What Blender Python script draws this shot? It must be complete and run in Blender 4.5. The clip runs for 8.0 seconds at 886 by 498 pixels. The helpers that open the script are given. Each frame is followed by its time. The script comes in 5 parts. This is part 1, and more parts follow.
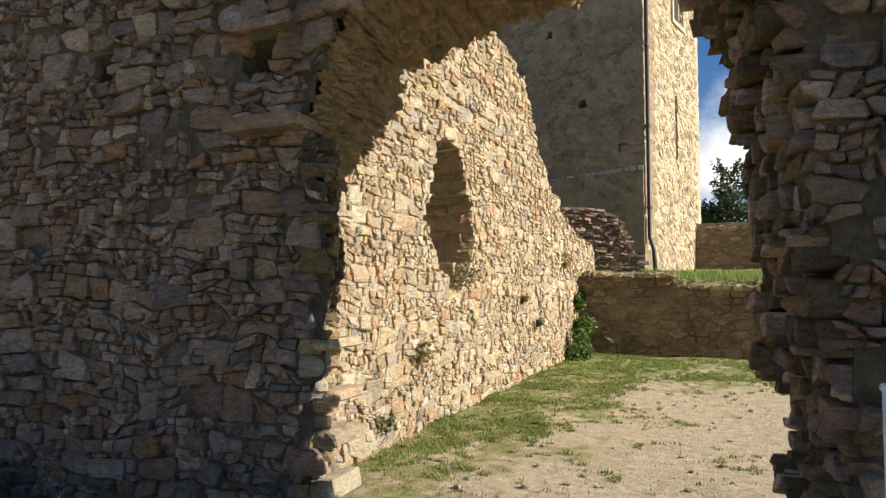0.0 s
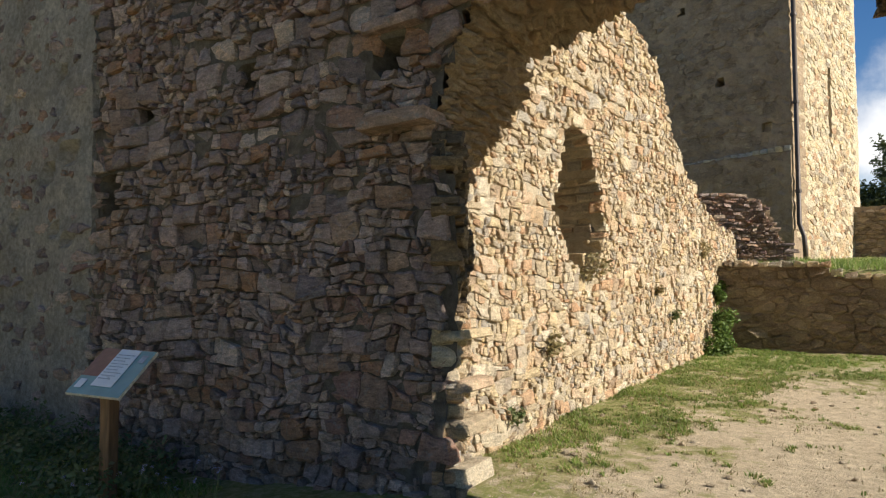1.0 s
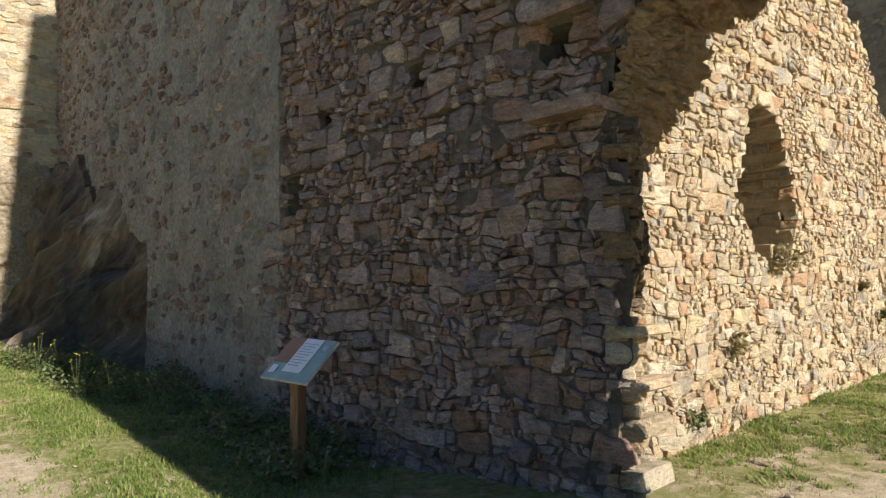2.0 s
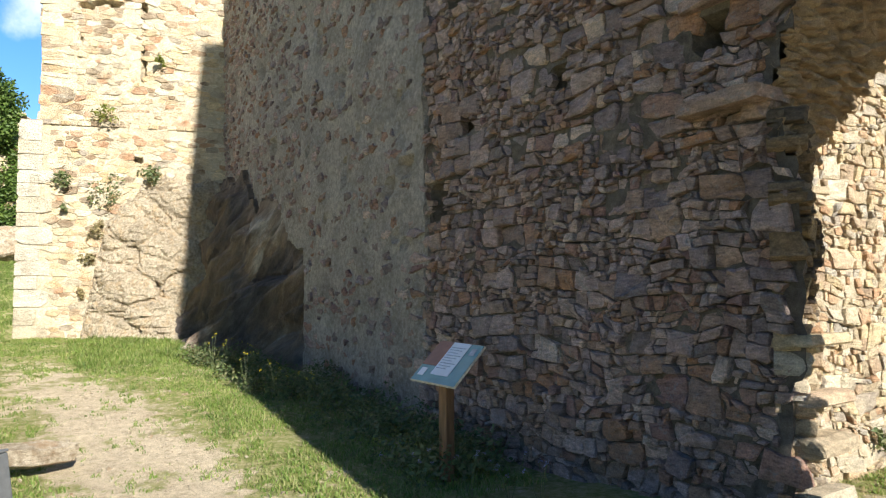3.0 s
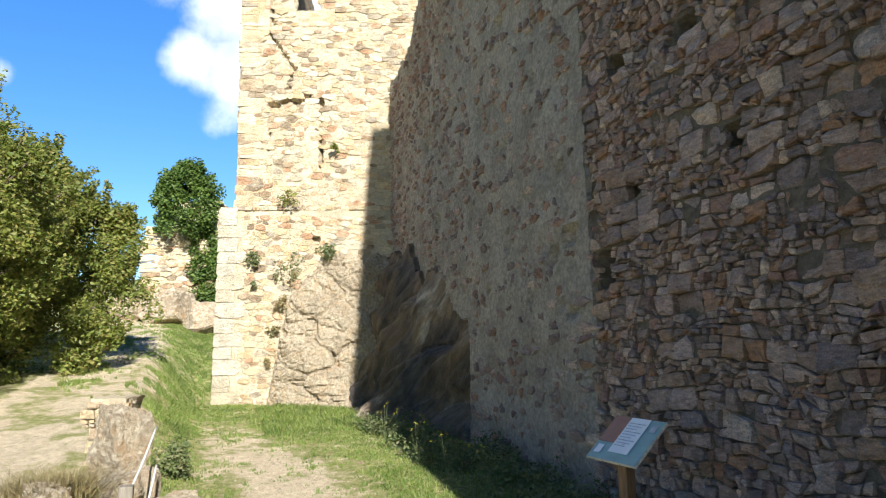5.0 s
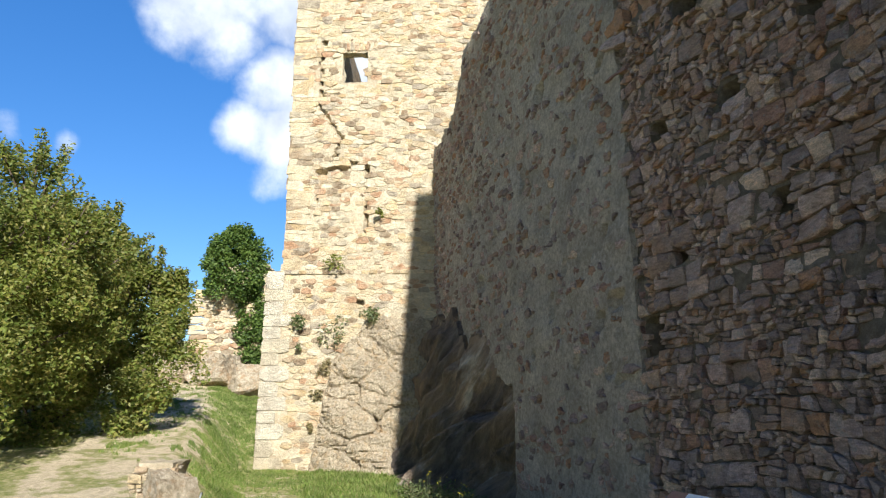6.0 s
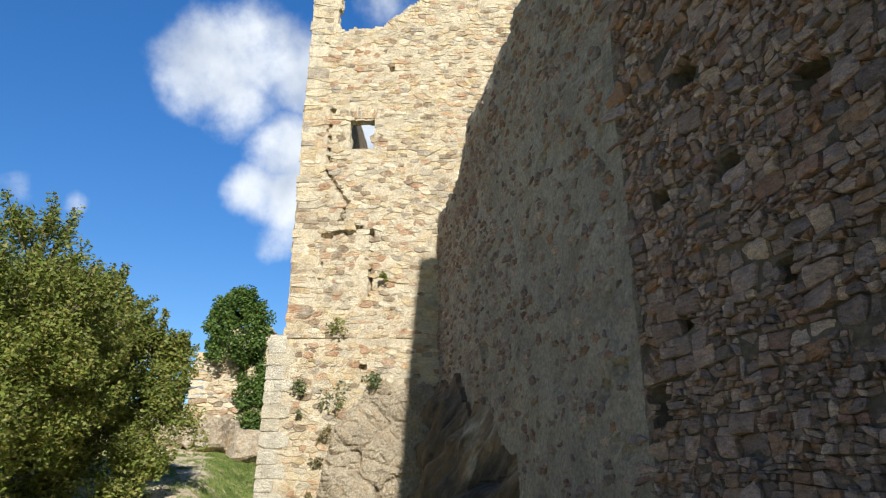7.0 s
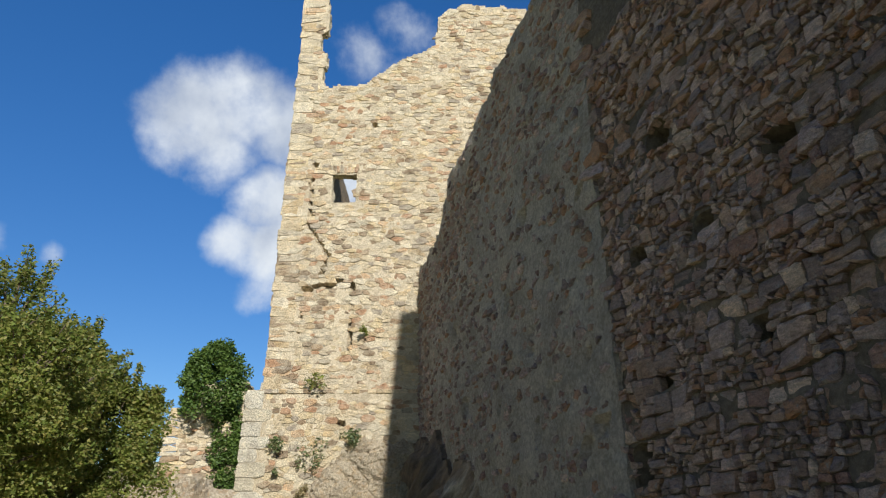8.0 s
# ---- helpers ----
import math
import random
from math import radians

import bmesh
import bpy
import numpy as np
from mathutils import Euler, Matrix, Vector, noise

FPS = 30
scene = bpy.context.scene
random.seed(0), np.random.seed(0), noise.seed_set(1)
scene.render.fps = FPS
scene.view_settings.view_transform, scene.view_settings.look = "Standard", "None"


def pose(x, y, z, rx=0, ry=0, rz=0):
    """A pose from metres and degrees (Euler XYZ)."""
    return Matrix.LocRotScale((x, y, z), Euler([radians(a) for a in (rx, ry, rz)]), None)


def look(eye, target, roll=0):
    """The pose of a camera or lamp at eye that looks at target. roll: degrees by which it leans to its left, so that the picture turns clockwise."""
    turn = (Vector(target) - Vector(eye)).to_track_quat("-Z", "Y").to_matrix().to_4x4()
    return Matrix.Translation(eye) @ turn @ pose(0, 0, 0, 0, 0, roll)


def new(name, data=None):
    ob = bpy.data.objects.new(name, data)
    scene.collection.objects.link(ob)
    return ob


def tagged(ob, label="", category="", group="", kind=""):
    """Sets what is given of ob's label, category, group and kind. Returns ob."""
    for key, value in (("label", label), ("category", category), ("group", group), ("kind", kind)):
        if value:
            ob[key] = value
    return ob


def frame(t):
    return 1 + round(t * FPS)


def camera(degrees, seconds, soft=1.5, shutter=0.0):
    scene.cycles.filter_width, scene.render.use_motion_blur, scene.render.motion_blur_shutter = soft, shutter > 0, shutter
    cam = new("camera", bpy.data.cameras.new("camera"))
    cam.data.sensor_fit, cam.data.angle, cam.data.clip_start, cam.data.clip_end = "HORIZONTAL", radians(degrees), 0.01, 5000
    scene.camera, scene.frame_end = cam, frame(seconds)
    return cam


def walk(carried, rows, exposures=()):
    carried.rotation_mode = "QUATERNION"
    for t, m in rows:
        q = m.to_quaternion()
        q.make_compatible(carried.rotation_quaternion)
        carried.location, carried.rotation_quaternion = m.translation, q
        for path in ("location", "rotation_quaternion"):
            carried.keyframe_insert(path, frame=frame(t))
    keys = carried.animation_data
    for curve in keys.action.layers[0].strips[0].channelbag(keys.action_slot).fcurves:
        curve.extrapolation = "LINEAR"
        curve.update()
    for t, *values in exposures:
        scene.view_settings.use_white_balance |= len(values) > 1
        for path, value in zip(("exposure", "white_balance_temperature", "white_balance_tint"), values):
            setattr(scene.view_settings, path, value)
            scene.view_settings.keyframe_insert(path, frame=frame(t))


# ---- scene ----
cam = camera(67.8, 8.0, soft=1.2)
PATH = [
    (0, (0.006, 0.008, 1.61), (-0.686, 1.879, 1.738), 0.1),
    (0.5, (-0.005, 0.003, 1.608), (-0.843, 1.815, 1.723), -0.0),
    (1, (-0.03, 0.019, 1.607), (-1.065, 1.728, 1.71), -0.1),
    (1.5, (-0.077, 0.03, 1.607), (-1.297, 1.611, 1.699), -0.1),
    (2, (-0.114, 0.033, 1.602), (-1.531, 1.442, 1.689), -0.1),
    (3.5, (-0.18, -0.038, 1.629), (-1.935, 0.911, 1.754), -0.6),
    (4, (-0.198, -0.063, 1.643), (-2.011, 0.764, 1.81), -0.7),
    (4.5, (-0.208, -0.072, 1.65), (-2.058, 0.655, 1.868), -0.6),
    (6, (-0.178, -0.134, 1.696), (-2.046, 0.388, 2.183), -0.1),
    (6.5, (-0.176, -0.133, 1.714), (-2.024, 0.364, 2.297), 0.2),
    (7, (-0.154, -0.143, 1.733), (-1.973, 0.353, 2.402), 0.4),
    (7.5, (-0.118, -0.16, 1.742), (-1.904, 0.351, 2.483), 0.4),
    (8, (-0.11, -0.151, 1.758), (-1.856, 0.383, 2.574), -0.0),
]
EXPOSURES = [(0, 0.62, 6500, 10), (1.5, 0.66, 6500, 10), (2.2, 0.80, 6400, 10), (3.5, 1.24, 6000, 8), (4.5, 1.15, 6000, 8), (6.0, 0.78, 6000, 8), (7.0, 0.46, 6000, 8), (8.0, 0.19, 5950, 8)]
walk(cam, [(t, look(eye, target, roll)) for t, eye, target, roll in PATH], EXPOSURES)

# ---------------------------------------------------------------- light
SUN_TO = Vector((1.0, 0.0, 0.53)).normalized()
sun = new("sun", bpy.data.lights.new("sun", "SUN"))
sun.data.energy, sun.data.angle, sun.data.color = 5.0, radians(0.53), (1.0, 0.93, 0.82)
sun.matrix_world = look((0, 0, 30), Vector((0, 0, 30)) - SUN_TO)

world = bpy.data.worlds.new("world")
scene.world = world
world.use_nodes = True


def build_sky():
    nt = world.node_tree
    nt.nodes.clear()
    n, l = nt.nodes, nt.links
    out, bg = n.new("ShaderNodeOutputWorld"), n.new("ShaderNodeBackground")
    sky = n.new("ShaderNodeTexSky")
    sky.sky_type, sky.sun_disc = "NISHITA", False
    sky.sun_elevation = math.asin(SUN_TO.z)
    sky.sun_rotation = math.atan2(-SUN_TO.x, SUN_TO.y)
    sky.altitude, sky.air_density, sky.dust_density, sky.ozone_density = 600, 1.0, 0.0, 1.2
    bg.inputs["Strength"].default_value = 0.092
    deep = n.new("ShaderNodeHueSaturation")
    deep.inputs["Hue"].default_value, deep.inputs["Saturation"].default_value, deep.inputs["Value"].default_value = 0.508, 1.35, 0.82
    l.new(sky.outputs[0], deep.inputs["Color"])
    co = n.new("ShaderNodeTexCoord")
    # clouds: soft noise, thick only round a few directions of the sky
    big = n.new("ShaderNodeTexNoise")
    big.inputs["Scale"].default_value, big.inputs["Detail"].default_value, big.inputs["Roughness"].default_value = 7.0, 12, 0.58
    l.new(co.outputs["Generated"], big.inputs["Vector"])
    total = None
    for (dx, dy, dz), inner, outer, amount in CLOUDS:
        d = Vector((dx, dy, dz)).normalized()
        dot = n.new("ShaderNodeVectorMath")
        dot.operation = "DOT_PRODUCT"
        dot.inputs[1].default_value = d
        l.new(co.outputs["Generated"], dot.inputs[0])
        rng = n.new("ShaderNodeMapRange")
        rng.inputs["From Min"].default_value, rng.inputs["From Max"].default_value = math.cos(radians(outer)), math.cos(radians(inner))
        rng.inputs["To Max"].default_value = amount
        l.new(dot.outputs["Value"], rng.inputs["Value"])
        if total is None:
            total = rng.outputs[0]
        else:
            mx = n.new("ShaderNodeMath")
            mx.operation = "MAXIMUM"
            l.new(total, mx.inputs[0]), l.new(rng.outputs[0], mx.inputs[1])
            total = mx.outputs[0]
    add = n.new("ShaderNodeMath")
    add.operation = "ADD"
    l.new(total, add.inputs[0]), l.new(big.outputs["Fac"], add.inputs[1])
    ramp = n.new("ShaderNodeMapRange")
    ramp.interpolation_type = "SMOOTHSTEP"
    ramp.inputs["From Min"].default_value, ramp.inputs["From Max"].default_value = 0.79, 1.17
    l.new(add.outputs[0], ramp.inputs["Value"])
    mix = n.new("ShaderNodeMix")
    mix.data_type = "RGBA"
    l.new(ramp.outputs[0], mix.inputs[0]), l.new(deep.outputs[0], mix.inputs[6])
    lump = n.new("ShaderNodeTexNoise")
    lump.inputs["Scale"].default_value, lump.inputs["Detail"].default_value, lump.inputs["Roughness"].default_value = 9.0, 6, 0.5
    l.new(co.outputs["Generated"], lump.inputs["Vector"])
    tone = n.new("ShaderNodeValToRGB")
    tone.color_ramp.elements[0].position, tone.color_ramp.elements[0].color = 0.36, (0.60, 0.64, 0.73, 1)
    tone.color_ramp.elements[1].position, tone.color_ramp.elements[1].color = 0.60, (1.0, 1.0, 1.0, 1)
    l.new(lump.outputs["Fac"], tone.inputs[0])
    gain = n.new("ShaderNodeVectorMath")
    gain.operation = "SCALE"
    gain.inputs["Scale"].default_value = 7.9
    l.new(tone.outputs[0], gain.inputs[0]), l.new(gain.outputs[0], mix.inputs[7])
    l.new(mix.outputs[2], bg.inputs["Color"]), l.new(bg.outputs[0], out.inputs[0])


CLOUDS = [
    ((-0.834, -0.104, 0.543), 1.5, 6.5, 0.62), ((-0.822, -0.038, 0.568), 2, 6.5, 0.66), ((-0.826, 0.018, 0.563), 2, 6.5, 0.66), ((-0.858, -0.061, 0.51), 1.0, 5.5, 0.6),
    ((-0.887, 0.0, 0.461), 1.5, 5.0, 0.62), ((-0.917, -0.025, 0.398), 0.8, 4.5, 0.6), ((-0.919, 0.012, 0.395), 0.8, 5.0, 0.62), ((-0.943, 0.001, 0.332), 0.3, 3.8, 0.45),
    ((-0.763, 0.11, 0.637), 0.5, 4.5, 0.46), ((-0.723, 0.167, 0.67), 0.5, 4.5, 0.42), ((-0.765, 0.185, 0.61), 1.0, 6.0, 0.46), ((-0.865, 0.115, 0.488), 2.0, 5.0, 0.66),
    ((-0.903, -0.256, 0.345), 0.1, 1.6, 0.40), ((-0.878, -0.328, 0.349), 0.2, 2.4, 0.40),
    ((0.052, 0.964, 0.259), 1.0, 4.5, 0.52), ((0.05, 0.98, 0.19), 2.0, 6.0, 0.58), ((0.6, -0.8, 0.6), 10, 40, 0.3), ((0.7, 0.6, 0.6), 10, 30, 0.3),
]
build_sky()


# ---------------------------------------------------------------- materials
def nodes_of(name):
    m = bpy.data.materials.new(name)
    m.use_nodes = True
    nt = m.node_tree
    return m, nt.nodes, nt.links, nt.nodes["Principled BSDF"]


def noise_node(n, l, vec, scale, detail=6, rough=0.6, squash=None):
    tex = n.new("ShaderNodeTexNoise")
    tex.inputs["Scale"].default_value, tex.inputs["Detail"].default_value, tex.inputs["Roughness"].default_value = scale, detail, rough
    if squash:
        mp = n.new("ShaderNodeMapping")
        mp.inputs["Scale"].default_value = squash
        l.new(vec, mp.inputs["Vector"])
        vec = mp.outputs[0]
    l.new(vec, tex.inputs["Vector"])
    return tex.outputs["Fac"]


def ramp_node(n, l, fac, stops, interpolation="LINEAR"):
    r = n.new("ShaderNodeValToRGB")
    r.color_ramp.interpolation = interpolation
    while len(r.color_ramp.elements) < len(stops):
        r.color_ramp.elements.new(0.5)
    for e, (p, c) in zip(r.color_ramp.elements, stops):
        e.position, e.color = p, (*c, 1)
    l.new(fac, r.inputs[0])
    return r.outputs[0]


def mix_node(n, l, kind, fac, a, b):
    m = n.new("ShaderNodeMix")
    m.data_type, m.blend_type = "RGBA", kind
    for i, v in ((0, fac), (6, a), (7, b)):
        if hasattr(v, "links"):
            l.new(v, m.inputs[i])
        else:
            m.inputs[i].default_value = v if i == 0 else (*v, 1)
    return m.outputs[2]


def bump_node(n, l, bsdf, height, strength, distance):
    b = n.new("ShaderNodeBump")
    b.inputs["Strength"].default_value, b.inputs["Distance"].default_value = strength, distance
    l.new(height, b.inputs["Height"])
    l.new(b.outputs[0], bsdf.inputs["Normal"])


def stone_material(name, palette, mottle=0.5, scale=1.0, rough=0.9, lichen=None, smear=None):
    """Stones that differ one by one, with grain, bedding and stains."""
    m, n, l, bsdf = nodes_of(name)
    info, geo = n.new("ShaderNodeObjectInfo"), n.new("ShaderNodeNewGeometry")
    add = n.new("ShaderNodeMath")
    add.operation = "ADD"
    l.new(info.outputs["Random"], add.inputs[0]), l.new(geo.outputs["Random Per Island"], add.inputs[1])
    fr = n.new("ShaderNodeMath")
    fr.operation = "FRACT"
    l.new(add.outputs[0], fr.inputs[0])
    base = ramp_node(n, l, fr.outputs[0], [(i / len(palette), c) for i, c in enumerate(palette)], "CONSTANT")
    pos = geo.outputs["Position"]
    big, mid, fine = noise_node(n, l, pos, 5 * scale), noise_node(n, l, pos, 22 * scale, 8, 0.65, (0.6, 0.6, 1.6)), noise_node(n, l, pos, 75 * scale, 7, 0.72)
    col = mix_node(n, l, "MULTIPLY", mottle, base, ramp_node(n, l, mid, [(0.30, (0.52, 0.50, 0.48)), (0.5, (1.0, 0.99, 0.97)), (0.70, (1.5, 1.46, 1.4))]))
    col = mix_node(n, l, "MULTIPLY", 0.8, col, ramp_node(n, l, big, [(0.3, (0.62, 0.58, 0.55)), (0.55, (1, 1, 1)), (0.75, (1.2, 1.15, 1.05))]))
    col = mix_node(n, l, "MULTIPLY", 0.7, col, ramp_node(n, l, fine, [(0.36, (0.62, 0.61, 0.59)), (0.5, (1.04, 1.04, 1.03)), (0.64, (1.4, 1.38, 1.35))]))
    if lichen:
        spots = noise_node(n, l, pos, 14 * scale, 10, 0.7)
        mask = ramp_node(n, l, spots, [(0.56, (0, 0, 0)), (0.66, (0.75, 0.75, 0.75))])
        col = mix_node(n, l, "MIX", mask, col, lichen)
    if smear:
        # mortar smeared over the stones in patches
        tone, amount = smear
        patch = noise_node(n, l, pos, 4.5 * scale, 12, 0.72)
        col = mix_node(n, l, "MIX", ramp_node(n, l, patch, [(0.42, (0, 0, 0)), (0.62, (amount,) * 3)]), col, mix_node(n, l, "MULTIPLY", 0.7, tone, ramp_node(n, l, fine, [(0.36, (0.62, 0.62, 0.62)), (0.64, (1.4, 1.4, 1.4))])))
    l.new(col, bsdf.inputs["Base Color"])
    bsdf.inputs["Roughness"].default_value = rough
    bsdf.inputs["Specular IOR Level"].default_value = 0.25
    h = n.new("ShaderNodeMath")
    h.operation = "ADD"
    l.new(mid, h.inputs[0]), l.new(fine, h.inputs[1])
    bump_node(n, l, bsdf, h.outputs[0], 1.0, 0.030 / scale)
    return m


def earth_material(name, dark, light, scale=1.0, rough=0.95, depth=0.02, tint=None, squash=None):
    """Mortar, plaster, bare soil or rock: two tones, stains and grit."""
    m, n, l, bsdf = nodes_of(name)
    pos = n.new("ShaderNodeNewGeometry").outputs["Position"]
    big, mid, fine = noise_node(n, l, pos, 1.1 * scale, 6, 0.6), noise_node(n, l, pos, 9 * scale, 8, 0.68, squash), noise_node(n, l, pos, 85 * scale, 5, 0.7)
    col = ramp_node(n, l, mid, [(0.3, dark), (0.68, light)])
    col = mix_node(n, l, "MULTIPLY", 0.85, col, ramp_node(n, l, big, [(0.3, (0.66, 0.63, 0.6)), (0.62, (1.1, 1.08, 1.05))]))
    col = mix_node(n, l, "MULTIPLY", 0.6, col, ramp_node(n, l, fine, [(0.36, (0.62, 0.62, 0.62)), (0.64, (1.42, 1.42, 1.42))]))
    if tint:
        col = mix_node(n, l, "MIX", ramp_node(n, l, noise_node(n, l, pos, 3.1 * scale, 8, 0.7), [(0.52, (0, 0, 0)), (0.64, (0.8, 0.8, 0.8))]), col, tint)
    l.new(col, bsdf.inputs["Base Color"])
    bsdf.inputs["Roughness"].default_value = rough
    bsdf.inputs["Specular IOR Level"].default_value = 0.2
    h = n.new("ShaderNodeMath")
    h.operation = "ADD"
    l.new(mid, h.inputs[0]), l.new(fine, h.inputs[1])
    bump_node(n, l, bsdf, h.outputs[0], 0.9, depth)
    return m


def streaked_rock_material(name, dark, brown, pale):
    """Steeply bedded rock, washed pale along its ribs."""
    m, n, l, bsdf = nodes_of(name)
    pos = n.new("ShaderNodeNewGeometry").outputs["Position"]
    turn = n.new("ShaderNodeMapping")
    turn.inputs["Rotation"].default_value = (0, radians(-48), 0)
    l.new(pos, turn.inputs["Vector"])
    along = turn.outputs[0]
    wide, thin = noise_node(n, l, along, 1.1, 8, 0.6, (1.3, 0.9, 0.22)), noise_node(n, l, along, 4.2, 10, 0.65, (1.6, 1.2, 0.25))
    fine, patch = noise_node(n, l, pos, 60, 6, 0.7), noise_node(n, l, pos, 0.9, 6, 0.6)
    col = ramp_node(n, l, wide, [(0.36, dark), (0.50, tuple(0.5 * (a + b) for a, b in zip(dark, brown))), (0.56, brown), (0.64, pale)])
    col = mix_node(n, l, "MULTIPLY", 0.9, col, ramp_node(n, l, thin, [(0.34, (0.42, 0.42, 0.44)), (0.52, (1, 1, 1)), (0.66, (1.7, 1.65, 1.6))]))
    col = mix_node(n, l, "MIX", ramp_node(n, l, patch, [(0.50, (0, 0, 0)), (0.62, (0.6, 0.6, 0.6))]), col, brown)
    col = mix_node(n, l, "MULTIPLY", 0.6, col, ramp_node(n, l, fine, [(0.36, (0.62, 0.62, 0.62)), (0.64, (1.42, 1.42, 1.42))]))
    l.new(col, bsdf.inputs["Base Color"])
    bsdf.inputs["Roughness"].default_value, bsdf.inputs["Specular IOR Level"].default_value = 0.75, 0.3
    h = n.new("ShaderNodeMath")
    h.operation = "ADD"
    l.new(thin, h.inputs[0]), l.new(fine, h.inputs[1])
    bump_node(n, l, bsdf, h.outputs[0], 1.0, 0.06)
    return m


def leaf_material(name, palette, back=0.35):
    m, n, l, bsdf = nodes_of(name)
    geo = n.new("ShaderNodeNewGeometry")
    base = ramp_node(n, l, geo.outputs["Random Per Island"], [(i / max(1, len(palette) - 1), c) for i, c in enumerate(palette)])
    col = mix_node(n, l, "MULTIPLY", 0.7, base, ramp_node(n, l, noise_node(n, l, geo.outputs["Position"], 1.3, 3), [(0.3, (0.55, 0.6, 0.5)), (0.7, (1.25, 1.2, 1.1))]))
    l.new(col, bsdf.inputs["Base Color"])
    bsdf.inputs["Roughness"].default_value = 0.55
    trans = n.new("ShaderNodeBsdfTranslucent")
    l.new(col, trans.inputs["Color"])
    mixs = n.new("ShaderNodeMixShader")
    mixs.inputs[0].default_value = back
    l.new(bsdf.outputs[0], mixs.inputs[1]), l.new(trans.outputs[0], mixs.inputs[2])
    l.new(mixs.outputs[0], n["Material Output"].inputs["Surface"])
    return m


def plain_material(name, colour, rough=0.6, metal=0.0, grain=0.15, scale=30, squash=None):
    m, n, l, bsdf = nodes_of(name)
    pos = n.new("ShaderNodeNewGeometry").outputs["Position"]
    f = noise_node(n, l, pos, scale, 6, 0.6, squash)
    lo, hi = [tuple(min(1, c * k) for c in colour) for k in (1 - 2 * grain, 1 + 2 * grain)]
    l.new(ramp_node(n, l, f, [(0.3, lo), (0.7, hi)]), bsdf.inputs["Base Color"])
    bsdf.inputs["Roughness"].default_value, bsdf.inputs["Metallic"].default_value = rough, metal
    bump_node(n, l, bsdf, f, 0.3, 0.003)
    return m


# part of the sun-to-shade contrast sits in these palettes: SHADE_STONE dark, WARM_STONE raised
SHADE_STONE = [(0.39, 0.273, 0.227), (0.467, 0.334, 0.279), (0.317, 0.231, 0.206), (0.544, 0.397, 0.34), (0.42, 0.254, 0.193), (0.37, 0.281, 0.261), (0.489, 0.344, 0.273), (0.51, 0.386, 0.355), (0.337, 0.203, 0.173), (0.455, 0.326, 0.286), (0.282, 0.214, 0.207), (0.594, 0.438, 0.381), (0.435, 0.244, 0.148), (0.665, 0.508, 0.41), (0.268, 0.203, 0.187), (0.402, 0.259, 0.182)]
WARM_STONE = [(0.564, 0.457, 0.304), (0.672, 0.564, 0.396), (0.484, 0.389, 0.263), (0.618, 0.484, 0.291), (0.537, 0.335, 0.198), (0.699, 0.605, 0.462), (0.444, 0.403, 0.343), (0.605, 0.524, 0.396), (0.645, 0.51, 0.317), (0.457, 0.335, 0.225), (0.599, 0.428, 0.268), (0.428, 0.364, 0.289), (0.642, 0.471, 0.321)]
TOWER_STONE = [(0.599, 0.482, 0.312), (0.682, 0.565, 0.382), (0.486, 0.37, 0.227), (0.654, 0.523, 0.312), (0.458, 0.272, 0.158), (0.71, 0.621, 0.465), (0.375, 0.314, 0.242), (0.627, 0.551, 0.41), (0.571, 0.425, 0.242), (0.514, 0.44, 0.325), (0.678, 0.571, 0.395), (0.63, 0.513, 0.337), (0.351, 0.244, 0.15), (0.654, 0.559, 0.407), (0.271, 0.198, 0.128), (0.596, 0.407, 0.244)]
